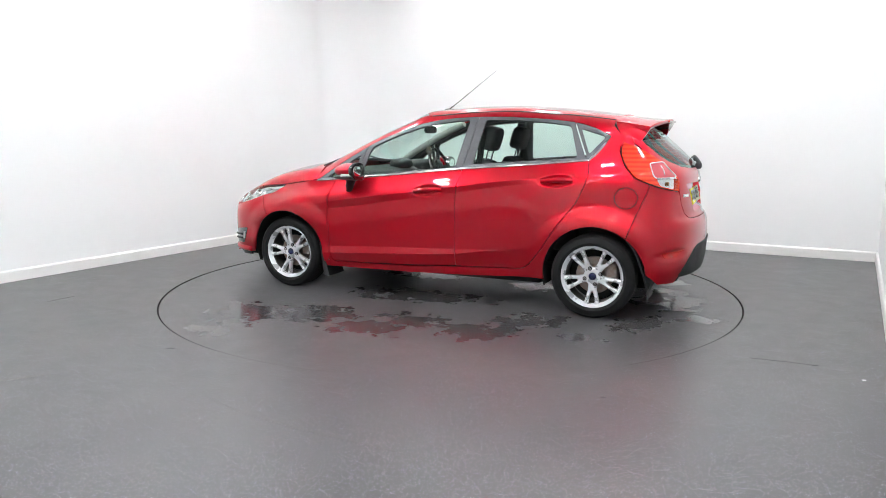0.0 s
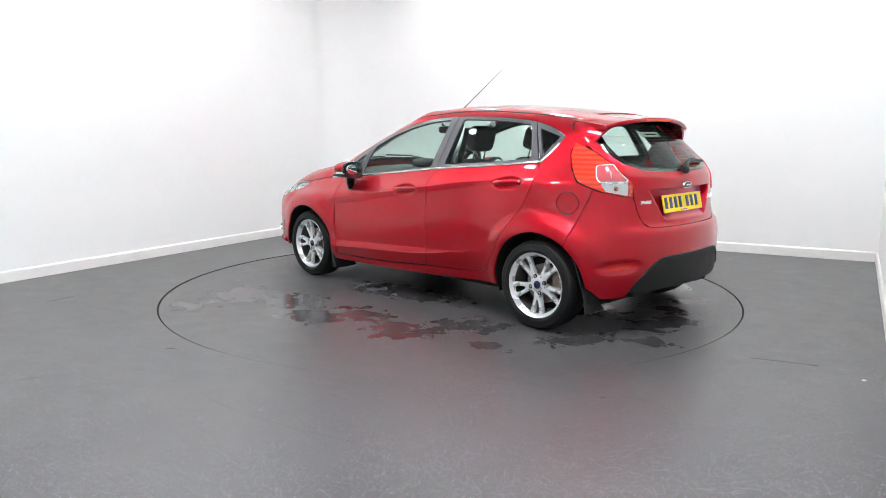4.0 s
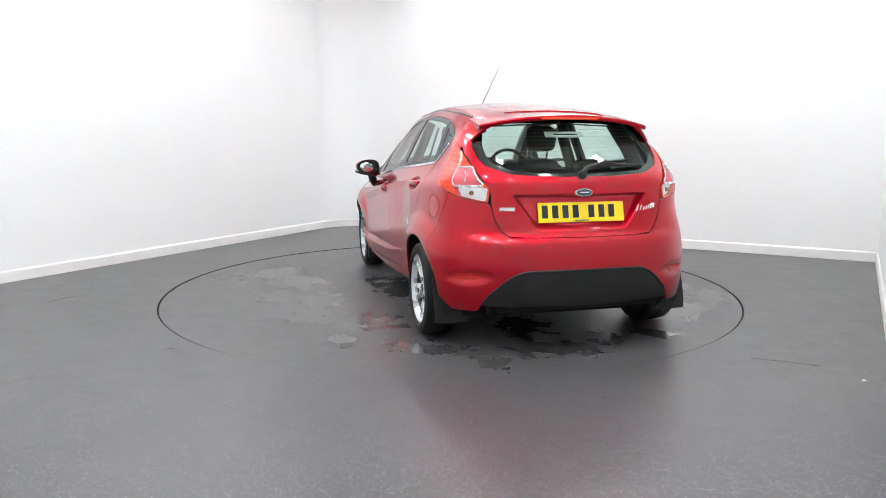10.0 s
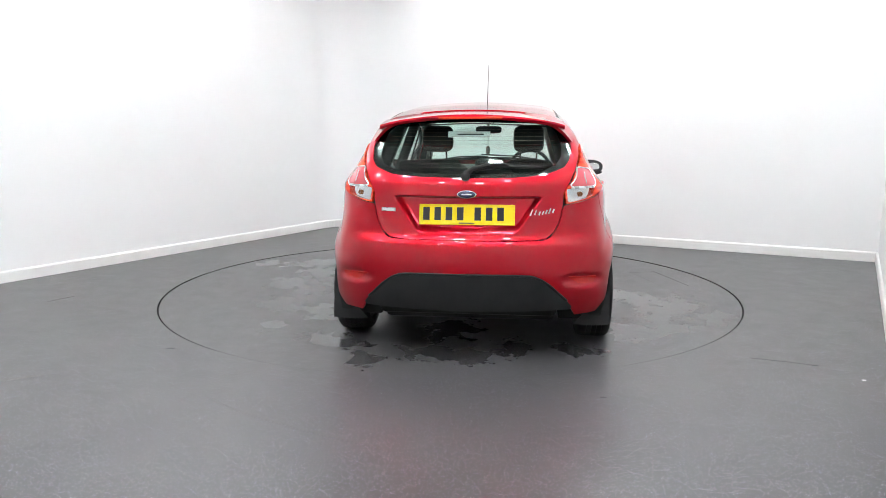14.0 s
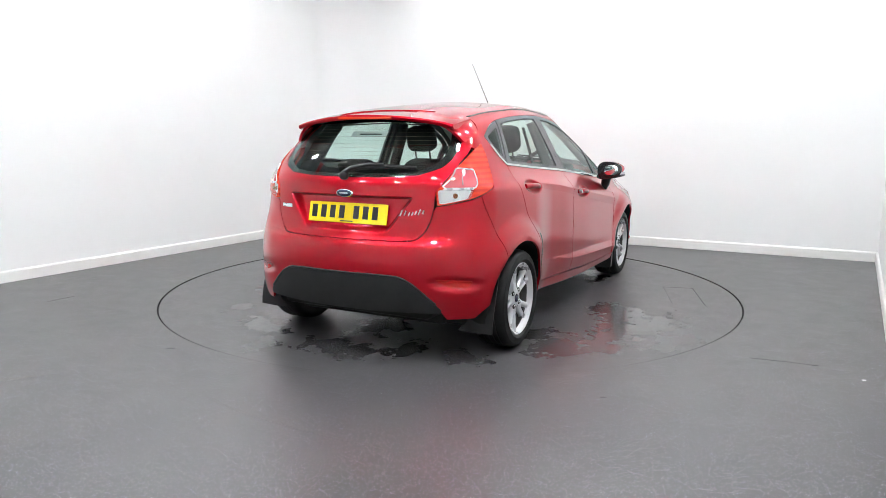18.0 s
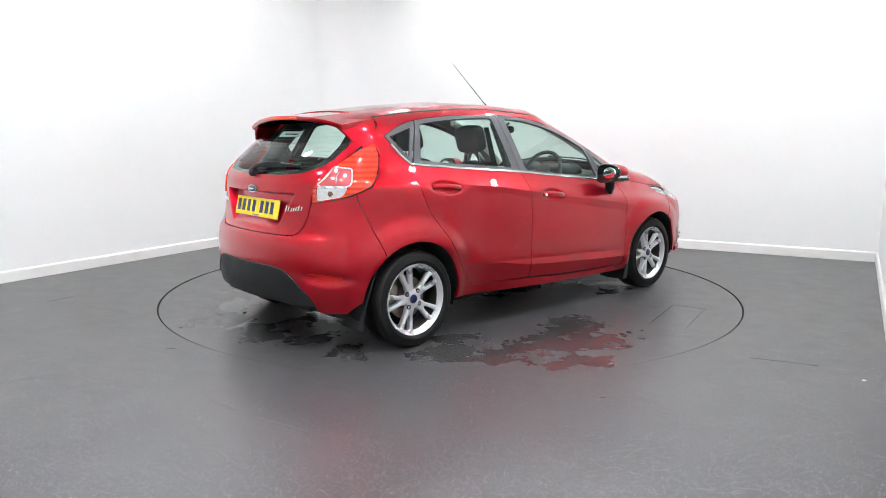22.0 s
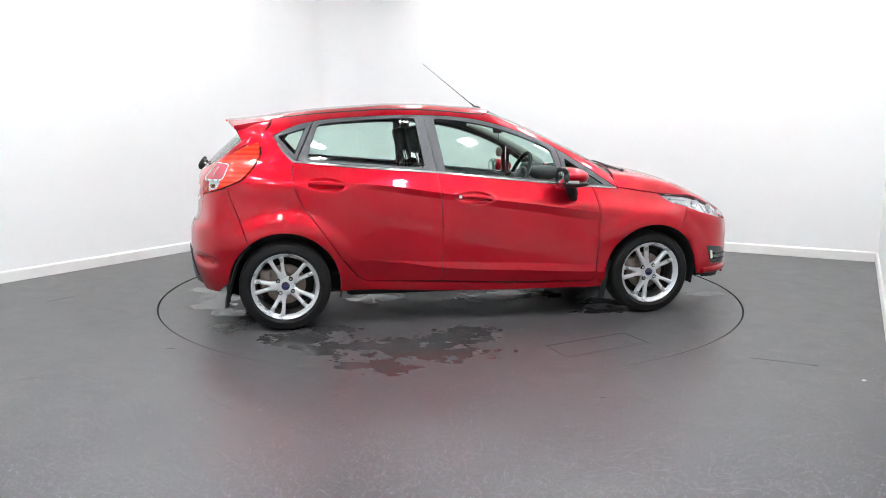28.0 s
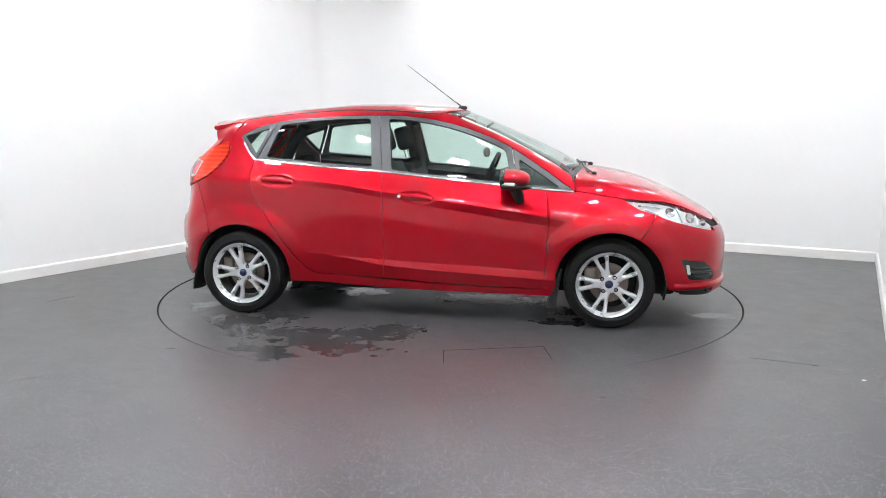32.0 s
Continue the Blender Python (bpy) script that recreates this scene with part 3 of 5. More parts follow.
def surface(name, loop, proj, mat, parent, label="", holes=(), step=0.03, gap=0.002, lift=0.0, thick=0.014, side=1, extra=None):
    """One panel of the body: a region of its surface within a loop of 3D points, with turned-in edges. lift: how far it stands proud."""
    outer = inset(flat_of(loop, proj), gap)
    inner = [inset(flat_of(h, proj), -gap) for h in holes]
    v, f = triangulate(outer, inner, step, None if extra is None else flat_of(extra, proj))
    p = onto_body(v, proj, side)
    g = gradient(p)
    p = p + g * lift
    a, b, c = p[f[:, 0]], p[f[:, 1]], p[f[:, 2]]
    turned = np.sum(np.cross(b - a, c - a) * g[f].mean(1), 1) < 0
    f[turned] = f[turned][:, ::-1]
    count = {}
    for t in f:
        for i, j in ((0, 1), (1, 2), (2, 0)):
            e = (int(t[i]), int(t[j]))
            if (e[1], e[0]) in count:
                del count[(e[1], e[0])]
            else:
                count[e] = 1
    verts, normals, faces = list(p), list(g), [tuple(int(k) for k in t) for t in f]
    if thick:
        rim = {}
        for i, j in count:
            way = np.cross(p[j] - p[i], (g[i] + g[j]) / 2)
            way /= max(np.linalg.norm(way), 1e-9)
            for k in (i, j):
                rim.setdefault(k, []).append(way)
        index = {}
        for k, ways in rim.items():
            w = np.mean(ways, 0)
            w /= max(np.linalg.norm(w), 1e-9)
            index[k] = len(verts)
            verts += [p[k], p[k] - g[k] * thick]
            normals += [w, w]
        faces += [(index[i], index[i] + 1, index[j] + 1, index[j]) for i, j in count]
    return link_mesh(name, verts, faces, mat, parent, label, True, normals)


def strip(name, line, mat, parent, label="", width=0.012, height=0.004, lift=0.001, up=None):
    """A slim raised moulding along a line of points on the body, with a rounded section."""
    p = np.asarray(line)
    g = gradient(p)
    t = np.gradient(p, axis=0)
    t /= np.linalg.norm(t, axis=1, keepdims=True)
    s = np.cross(g, t)
    verts, faces = [], []
    prof = [(-0.5, 0.0), (-0.42, 0.7), (-0.2, 1.0), (0.2, 1.0), (0.42, 0.7), (0.5, 0.0)]
    for i in range(len(p)):
        for a, h in prof:
            verts.append(p[i] + s[i] * a * width + g[i] * (lift + h * height))
    k = len(prof)
    for i in range(len(p) - 1):
        for j in range(k - 1):
            faces.append((i * k + j, i * k + j + 1, (i + 1) * k + j + 1, (i + 1) * k + j))
    faces += [tuple(range(k)), tuple(range((len(p) - 1) * k, len(p) * k))[::-1]]
    ob = link_mesh(name, verts, faces, mat, parent, label, True)
    bm = bmesh.new()
    bm.from_mesh(ob.data)
    bmesh.ops.recalc_face_normals(bm, faces=bm.faces[:])
    bm.to_mesh(ob.data)
    bm.free()
    return ob


# outlines in the side view (x, z)
DLO_TOP = [(-0.055, 1.228), (0.062, 1.283), (0.207, 1.322), (0.414, 1.346), (0.668, 1.362), (0.924, 1.366), (1.18, 1.354), (1.404, 1.316), (1.625, 1.247), (1.814, 1.165), (1.999, 1.054), (2.148, 0.953), (2.262, 0.873)]
DLO_LOW = [(2.262, 0.873), (1.861, 0.904), (1.675, 0.923), (1.364, 0.953), (0.996, 0.990), (0.739, 1.009), (0.426, 1.033), (0.076, 1.064)]
DLO_REAR = [(0.076, 1.064), (0.02, 1.12), (-0.055, 1.228)]
B_LINE = [(0.930, 1.366), (0.962, 1.16), (0.989, 0.990), (1.007, 0.80), (1.013, 0.508), (1.005, 0.285)]
REAR_DOOR_BACK = [(0.55, 0.292), (0.50, 0.303), (0.455, 0.335), (0.366, 0.446), (0.248, 0.62), (0.125, 0.787), (0.075, 0.90), (0.061, 0.98), (0.072, 1.064)]
FRONT_DOOR_FRONT = [(2.070, 0.888), (2.086, 0.80), (2.089, 0.65), (2.083, 0.45), (2.070, 0.29), (2.045, 0.250)]


HOOD_EDGE = [(2.265, 0.878), (2.41, 0.854), (2.562, 0.832), (2.69, 0.822), (2.82, 0.815), (2.94, 0.782), (3.05, 0.735), (3.13, 0.695)]


def cut(curve, x0, x1):
    """The stretch of a curve (list of x, z) between two x, in its own direction."""
    c = spline(curve, 6)
    xs = c[:, 0]
    inc = xs[-1] > xs[0]
    zf = lambda x: float(np.interp(x, xs if inc else xs[::-1], c[:, 1] if inc else c[::-1, 1]))
    lo, hi = min(x0, x1), max(x0, x1)
    mid = [tuple(q) for q in c if lo + 0.004 < q[0] < hi - 0.004]
    pts = [(lo, zf(lo))] + sorted(mid) + [(hi, zf(hi))]
    return pts if x0 < x1 else pts[::-1]


def dlo_loop():
    return [tuple(q) for q in np.concatenate([spline(DLO_TOP, 6)[:-1], spline(DLO_LOW, 4)[:-1], spline(DLO_REAR, 4)[:-1]])]


def arch(cx, cz, a0, a1, r=ARCH_R, n=26):
    return [(cx + r * math.cos(radians(a0 + (a1 - a0) * i / n)), cz + r * math.sin(radians(a0 + (a1 - a0) * i / n))) for i in range(n + 1)]


def crease_points(s):
    """Net points that follow the shoulder crease and the handle cups."""
    out = []
    for x in np.arange(0.06, 2.36, 0.012):
        z = float(SWAGE(np.array(x)))
        band, ridge, tuck = (float(c(np.array(x))) for c in (BAND, RIDGE, TUCK))
        out += [(x, z + d) for d in (0.010, 0.003, -0.003, -0.012, -0.024, 0.006 - band, 0.002 - band, -0.002 - band, -0.008 - band)]
        if x > 0.56:
            out += [(x, ridge + d) for d in (0.008, 0.002, -0.003)] + [(x, tuck + d) for d in (0.003, -0.002, -0.008)] * (ridge - tuck > 0.012)
    out = [q for q in out if all(((q[0] - hx) / 0.15) ** 2 + ((q[1] - hz) / 0.055) ** 2 > 1 for hx, hz in HANDLES)]
    for hx, hz in HANDLES:
        for k in (0.25, 0.5, 0.7, 0.85, 1.0, 1.15, 1.3, 1.45):
            n = int(20 + 40 * k)
            out += [(hx + 0.112 * k * math.cos(2 * math.pi * i / n), hz - 0.06 * 0.112 * k * math.cos(2 * math.pi * i / n) + 0.036 * k * math.sin(2 * math.pi * i / n)) for i in range(n)]
    return onto_body(np.array(out), "side", s)


def build_side(car, s):
    """All panels of one side, s = 1 the car's left, -1 its right."""
    P = lambda pts, st=0.02: on_side(pts, s, st)
    paint, trim, glass = MAT["paint"], MAT["trim"], MAT["glass"]
    # doors
    low_rear = cut(DLO_LOW, 0.99, 0.076)
    rear_outline = low_rear + REAR_DOOR_BACK[::-1][1:] + [(1.005, 0.285)] + spline(B_LINE[2:], 4)[::-1].tolist()
    rear_door = surface("rear_door", P(rear_outline), "around", paint, car, side=s, step=0.017, extra=crease_points(s))
    low_front = cut(DLO_LOW, 2.068, 0.99)
    front_outline = low_front + spline(B_LINE[2:], 4).tolist()[1:] + [(1.3, 0.268), (1.7, 0.254)] + spline(FRONT_DOOR_FRONT, 4)[::-1].tolist()
    front_door = surface("front_door", P(front_outline), "around", paint, car, side=s, step=0.017, extra=crease_points(s))
    fit_side(s, car, front_door, rear_door)
    # dark window frames with the panes in them
    b_top = spline(B_LINE[:3], 4).tolist()
    rw = rounded([(0.232, 1.298, 0.03), (0.42, 1.322, 0.1), (0.66, 1.338, 0.1), (0.868, 1.342, 0.02), (0.912, 1.025, 0.02), (0.6, 1.047, 0.1), (0.158, 1.083, 0.02)], 0.02)
    frame_rear = cut(DLO_TOP, 0.208, 0.930) + b_top[1:] + cut(DLO_LOW, 0.986, 0.09)
    surface("window_frame", P(frame_rear), "around", trim, rear_door, "dark grey pillar trim", [P(rw)], side=s, lift=0.001)
    surface("window", P(rw), "around", glass, rear_door, "lightly green-tinted side window", side=s, lift=-0.003, thick=0.0, gap=-0.004)
    fw = rounded([(0.998, 1.340, 0.02), (1.18, 1.328, 0.1), (1.40, 1.288, 0.1), (1.62, 1.220, 0.1), (1.80, 1.138, 0.03), (1.846, 0.928, 0.02), (1.4, 0.968, 0.1), (1.052, 1.004, 0.02)], 0.02)
    frame_front = cut(DLO_TOP, 0.930, 1.845) + cut(DLO_LOW, 1.885, 0.99) + b_top[::-1][1:-1]
    surface("window_frame", P(frame_front), "around", trim, front_door, "dark grey pillar trim", [P(fw)], side=s, lift=0.001)
    surface("window", P(fw), "around", glass, front_door, "lightly green-tinted side window", side=s, lift=-0.003, thick=0.0, gap=-0.004)
    tri = cut(DLO_TOP, 1.848, 2.258) + cut(DLO_LOW, 2.25, 1.888)
    tg = rounded([(1.893, 1.078, 0.02), (2.16, 0.900, 0.02), (1.912, 0.924, 0.02)], 0.02)
    q = surface("front_quarter_window", P(tri), "around", trim, car, "dark framed triangular window ahead of the mirror", [P(tg)], side=s)
    surface("pane", P(tg), "around", glass, q, side=s, lift=-0.003, thick=0.0, gap=-0.003)
    quarter = [(0.082, 1.064), (0.204, 1.322)] + cut(DLO_TOP, 0.2, -0.055)[1:] + [tuple(k) for k in spline(DLO_REAR, 4)[::-1][1:-1]]
    qg = rounded([(-0.018, 1.224, 0.01), (0.152, 1.277, 0.012), (0.078, 1.108, 0.012)], 0.012)
    q = surface("rear_quarter_window", P(quarter), "around", trim, car, "small dark framed triangular rear side window", [P(qg)], side=s)
    surface("pane", P(qg), "around", glass, q, side=s, lift=-0.003, thick=0.0, gap=-0.003)
    # chrome line under the windows
    line = cut(DLO_LOW, 2.25, 0.076)
    line = np.array(line + [tuple(k) for k in spline(DLO_REAR, 5)[1:-2]])
    cl = onto_body(spline(line, 2), "side", s)
    strip("chrome_strip", cl, MAT["chrome"], car, "bright chrome strip under the side windows", 0.017, 0.005, 0.003)
    # body side: rear quarter, sill and roof rail round the doors and windows
    hole = cut(DLO_TOP, -0.055, 2.258) + cut(DLO_LOW, 2.255, 2.068) + spline(FRONT_DOOR_FRONT, 4).tolist()[1:] + [(1.7, 0.248), (1.3, 0.262), (1.005, 0.279)] + REAR_DOOR_BACK + [tuple(k) for k in spline(DLO_REAR, 4)[1:-1]]
    hole3 = P(hole)
    ditch = onto_body(np.array([(x, s * 0.4995) for x in np.linspace(-0.075, 1.36, 40)]), "top")
    pillar = onto_body(np.array([(x, s * y) for x, y in spline([(1.375, 0.480), (1.6, 0.492), (1.9, 0.540), (2.1, 0.582), (2.235, 0.63)], 8)]), "top")
    wing_edge = along_side([(2.262, 0.882), (2.258, 0.866), (2.092, 0.880), (2.101, 0.80), (2.104, 0.65), (2.098, 0.45), (2.086, 0.29), (2.075, 0.262), (2.10, 0.250), (2.147, 0.243), (2.15, 0.20), (1.367, 0.205), (0.733, 0.222), (0.34, 0.238)] + arch(0, 0.281, -7, 128) + [(-0.262, 0.70), (-0.325, 0.858), (-0.338, 0.912), (-0.243, 0.952), (-0.163, 1.035), (-0.124, 1.12), (-0.134, 1.193), (-0.118, 1.235), (-0.062, 1.30), (-0.064, 1.335), (-0.068, 1.362)], s)
    loop = np.concatenate([ditch, pillar, wing_edge])
    holes = [hole3]
    if s > 0:
        ring = [(-0.196 + 0.073 * math.cos(k * math.pi / 18), 0.822 + 0.070 * math.sin(k * math.pi / 18)) for k in range(36)]
        holes.append(P(ring, 0.01))
        flap = surface("fuel_flap", P(ring, 0.01), "around", paint, car, "round red fuel filler flap", side=s, gap=0.003, step=0.02)
    surface("inner_lining", loop, "around", MAT["lining"], car, "grey inner lining of pillars and quarter", [hole3], side=s, step=0.05, lift=-0.016, thick=0.0, gap=0.004)
    sill_end = [(2.035, 0.232), (2.155, 0.226), (2.150, 0.335), (2.050, 0.335)]
    surface("sill_end", P(sill_end), "around", paint, car, "red sill end behind the wing", side=s, lift=-0.007, gap=0.0, thick=0.0)
    surface("body_side", loop, "around", paint, car, "red body side with rear quarter, sill and roof rail", holes, side=s, step=0.024)
    # front wing
    wing = HOOD_EDGE[:3] + [(2.60, 0.806), (2.668, 0.766), (2.765, 0.740), (2.715, 0.65), (2.668, 0.592)] + arch(2.489, 0.281, 59, 186) + [(2.10, 0.248), (2.083, 0.29), (2.096, 0.45), (2.102, 0.65), (2.099, 0.80), (2.088, 0.880), (2.258, 0.868)]
    surface("front_wing", P(wing), "around", paint, car, side=s, step=0.022, extra=crease_points(s))
    # tail lamp
    lamp = rounded([(-0.140, 1.187, 0.008), (-0.128, 1.12, 0.03), (-0.165, 1.04, 0.05), (-0.245, 0.955, 0.03), (-0.37, 0.902, 0.1), (-0.498, 0.860, 0.008), (-0.497, 0.945, 0.03), (-0.422, 1.035, 0.06), (-0.325, 1.103, 0.1), (-0.225, 1.158, 0.1)], 0.03)
    clear = rounded([(-0.376, 0.944), (-0.489, 0.944), (-0.492, 0.872), (-0.398, 0.902)], 0.010)
    pink = rounded([(-0.322, 1.046), (-0.392, 1.056), (-0.476, 0.964), (-0.470, 0.954), (-0.368, 0.954), (-0.352, 0.972)], 0.010)
    tl = surface("tail_lamp", P(lamp, 0.01), "tail", MAT["red_lens"], car, "large red tail lamp with clear reversing section", [P(clear, 0.01), P(pink, 0.01)], side=s, lift=0.007, step=0.012, thick=0.02, gap=0.002)
    surface("lamp_bowl", P(clear, 0.01), "tail", MAT["chrome"], tl, "bright lamp reflector", side=s, lift=-0.012, step=0.012, gap=-0.004, thick=0.0)
    surface("clear_lens", P(clear, 0.01), "tail", MAT["lens_glass"], tl, "clear reversing and indicator lens", side=s, lift=0.008, step=0.012, gap=0.0005, thick=0.004)
    bl = surface("brake_lens", P(pink, 0.01), "tail", MAT["pink_lens"], tl, "paler red inner lens with a chrome rim", side=s, lift=0.006, step=0.012, gap=0.0025)
    edge = P(np.concatenate([pink, pink[:1]]), 0.01)
    strip("lens_rim", edge, MAT["alloy"], tl, "bright silver lens rim", 0.008, 0.003, 0.007)
    # strip put in for the pale streak reflected in the lens
    strip("reflected_streak", along_side([(-0.385, 1.030), (-0.405, 1.005), (-0.415, 0.972)], s), MAT["alloy"], tl, "silver strip standing for a reflected streak in the brake lens", 0.006, 0.002, 0.008)
    strip("lens_bar", P(np.array([(-0.376, 0.9485), (-0.43, 0.9485), (-0.486, 0.9485)]), 0.01)[:12], MAT["alloy"], tl, "silver bar between the lenses", 0.007, 0.002, 0.008)
    bulb = P([(-0.445, 0.915)], 1.0)[0]
    part("bulb", blob_bm((0.012, 0.028, 0.028), tuple(bulb + gradient(bulb[None])[0] * -0.004), 2), MAT["amber"], tl, "amber indicator bulb", 60)
    # head lamp
    hl = rounded([(2.564, 0.829, 0.01), (2.67, 0.819, 0.05), (2.82, 0.811, 0.06), (2.95, 0.775, 0.08), (3.07, 0.722, 0.08), (3.155, 0.674, 0.02), (3.149, 0.637, 0.02), (2.997, 0.670, 0.1), (2.875, 0.703, 0.1), (2.761, 0.745, 0.1), (2.668, 0.770, 0.1)], 0.03)
    h = surface("head_lamp", P(hl, 0.01), "nose", MAT["bowl"], car, "long swept-back head lamp with bright reflectors", side=s, lift=-0.028, step=0.02, gap=-0.002, thick=0.0)
    surface("lens_cover", P(hl, 0.01), "nose", MAT["lens_glass"], h, "clear lens cover", side=s, lift=0.003, step=0.015, gap=0.001, thick=0.012)
    for x, z, r in ((2.86, 0.757, 0.034), (2.985, 0.725, 0.036), (3.075, 0.693, 0.024)):
        q = P([(x, z)], 1.0)
        g = gradient(q)[0]
        ring = lathe_bm([(r, 0.0), (r * 0.92, 0.006), (r * 0.8, 0.004), (r * 0.55, -0.012), (0.0, -0.018)], 28, "Z")
        bmesh.ops.transform(ring, matrix=Matrix.Translation(q[0] - g * 0.014) @ Vector(g * [1, 1, 0.4]).to_track_quat("Z", "Y").to_matrix().to_4x4(), verts=ring.verts[:])
        part("reflector", ring, MAT["chrome"], h, "round chrome reflector", 50)
    for a, b in (((2.66, 0.800), (2.80, 0.785)), ((2.70, 0.775), (2.80, 0.745)), ((2.905, 0.785), (2.935, 0.70)), ((3.03, 0.735), (3.045, 0.672))):
        strip("divider", along_side([a, ((a[0] + b[0]) / 2, (a[1] + b[1]) / 2), b], s), MAT["alloy"], h, "", 0.008, 0.012, -0.022)


def build_body(car):
    paint, glass = MAT["paint"], MAT["glass"]
    for s in (1, -1):
        build_side(car, s)
    T = lambda pts: onto_body(resample(pts, 0.02), "top")
    R = lambda pts: onto_body(resample(pts, 0.02), "rear")
    both = lambda half: np.concatenate([np.array(half), np.array(half)[::-1] * [1, -1]])
    flip = lambda half: np.concatenate([np.array(half), np.array(half)[::-1] * [-1, 1]])
    # roof, windscreen, bonnet
    surface("roof", T(both([(-0.072, 0.0001), (-0.072, 0.4965), (0.6, 0.4965), (1.362, 0.4960), (1.385, 0.474), (1.43, 0.40), (1.475, 0.2), (1.48, 0.0001)])), "top", paint, car, "red roof panel")
    surface("windscreen", T(both([(1.487, 0.0001), (1.482, 0.2), (1.437, 0.405), (1.395, 0.462), (1.6, 0.482), (1.9, 0.530), (2.1, 0.572), (2.215, 0.61), (2.265, 0.45), (2.305, 0.2), (2.31, 0.0001)])), "top", glass, car, "steeply raked windscreen", thick=0.0, lift=-0.002)
    he = along_side(HOOD_EDGE, 1)
    back = onto_body(open_resample([(2.350, 0.0001), (2.338, 0.25), (2.285, 0.5), (2.250, float(he[0, 1]) - 0.03)]), "top")
    front = onto_body(open_resample([(float(he[-1, 0]) + 0.02, float(he[-1, 1]) - 0.04), (3.19, 0.35), (3.215, 0.15), (3.22, 0.0001)]), "top")
    half = np.concatenate([back, he, front])
    surface("bonnet", np.concatenate([half, half[::-1] * [1, -1, 1]]), "top", paint, car, "red bonnet")
    surface("cowl", T(both([(2.305, 0.0001), (2.30, 0.2), (2.26, 0.45), (2.212, 0.612), (2.235, 0.63), (2.245, 0.66), (2.288, 0.5), (2.341, 0.25), (2.353, 0.0001)])), "top", MAT["black"], car, "black plastic windscreen cowl", lift=-0.008)
    # tailgate
    glass_half = [(0.0001, 1.006), (0.25, 1.009), (0.42, 1.022), (0.525, 1.062), (0.555, 1.10), (0.567, 1.17), (0.545, 1.25), (0.48, 1.32), (0.0001, 1.340)]
    gate_half = [(0.0001, 0.670), (0.34, 0.671), (0.43, 0.678), (0.473, 0.712), (0.505, 0.775), (0.520, 0.852), (0.525, 0.92), (0.565, 0.998), (0.595, 1.06), (0.613, 1.13), (0.612, 1.18), (0.578, 1.25), (0.50, 1.335), (0.0001, 1.352)]
    gl = R(flip(glass_half))
    inner_half = [(0.0001, 1.022), (0.25, 1.026), (0.40, 1.040), (0.485, 1.078), (0.512, 1.12), (0.515, 1.18), (0.49, 1.255), (0.44, 1.305), (0.0001, 1.315)]
    net = [(y, z) for z in (0.884, 0.890, 0.894, 0.898, 0.902, 0.906, 0.911, 0.918) for y in np.arange(-0.44, 0.45, 0.012)]
    for e in (-0.024, -0.012, -0.005, 0.003, 0.010, 0.018, 0.03):
        net += [(sgn * (0.27 + 0.70 * (z - 0.73) + e), z) for z in np.arange(0.70, 0.88, 0.010) for sgn in (-1, 1)]
    net += [(y, z) for z in (0.700, 0.708, 0.716, 0.724, 0.732, 0.742) for y in np.arange(-0.24, 0.25, 0.014)]
    gate = surface("tailgate", R(flip(gate_half)), "rear", paint, car, "red tailgate with a recess for the plate", [gl], step=0.016, extra=onto_body(np.array(net), "rear"))
    surface("inner_panel", R(flip(gate_half)), "rear", MAT["cabin"], gate, "black tailgate lining", [gl], step=0.05, lift=-0.05, thick=0.0)
    surface("rear_window", gl, "rear", glass, gate, "tinted heated rear window", lift=-0.001, thick=0.0, gap=-0.002)
    surface("glass_border", gl, "rear", MAT["gloss_black"], gate, "black printed border of the rear window", [R(flip(inner_half))], lift=-0.006, thick=0.0, gap=-0.002)
    # heater wires in the rear window
    for k in range(11):
        z = 1.062 + 0.021 * k
        half = float(np.interp(z, (1.06, 1.12, 1.18, 1.28), (0.44, 0.49, 0.495, 0.43)))
        wire = onto_body(np.array([(y, z) for y in np.linspace(-half, half, 24)]), "rear")
        strip("heater_wire", wire, MAT["steel"], gate, "thin brown heater wire", 0.0016, 0.0004, -0.006)
    # bumpers
    rear_top = [(y, z) for y, z in gate_half[:6]]
    sidepart = along_side([(-0.500, 0.858), (-0.37, 0.899), (-0.338, 0.912), (-0.325, 0.858), (-0.262, 0.70)] + arch(0, 0.281, 128, 174, n=8) + [(-0.38, 0.29)], 1)
    bottom = onto_body(np.array([(y, 0.235 + 0.02 * y) for y in np.linspace(0.72, 0.0001, 30)]), "rear")
    half = np.concatenate([onto_body(spline(rear_top, 5)[:-1], "rear"), sidepart, bottom])
    loop = np.concatenate([half, half[::-1] * [1, -1, 1]])
    valance_half = [(0.0001, 0.486), (0.30, 0.484), (0.385, 0.470), (0.45, 0.432), (0.515, 0.372), (0.552, 0.338), (0.580, 0.305), (0.575, 0.285), (0.0001, 0.280)]
    vl = onto_body(resample(flip(valance_half), 0.02), "rear")
    cutout = onto_body(resample(flip(valance_half[:-3] + [(0.62, 0.20), (0.0001, 0.20)]), 0.02), "rear")
    bumper = surface("rear_bumper", loop, "tail", paint, car, "red rear bumper with black lower valance", [cutout], step=0.016, extra=onto_body(np.array([(y, z) for z in np.arange(0.604, 0.700, 0.008) for y in np.arange(-0.56, 0.57, 0.016)]), "rear"))
    val = surface("valance", vl, "tail", MAT["black"], bumper, "black textured lower valance", lift=0.003, gap=0.001)
    strip("valance_edge", onto_body(spline([(-q[0], q[1]) for q in valance_half[:6]][::-1] + [q for q in valance_half[1:6]], 6), "rear"), MAT["black"], val, "", 0.014, 0.006, 0.002)
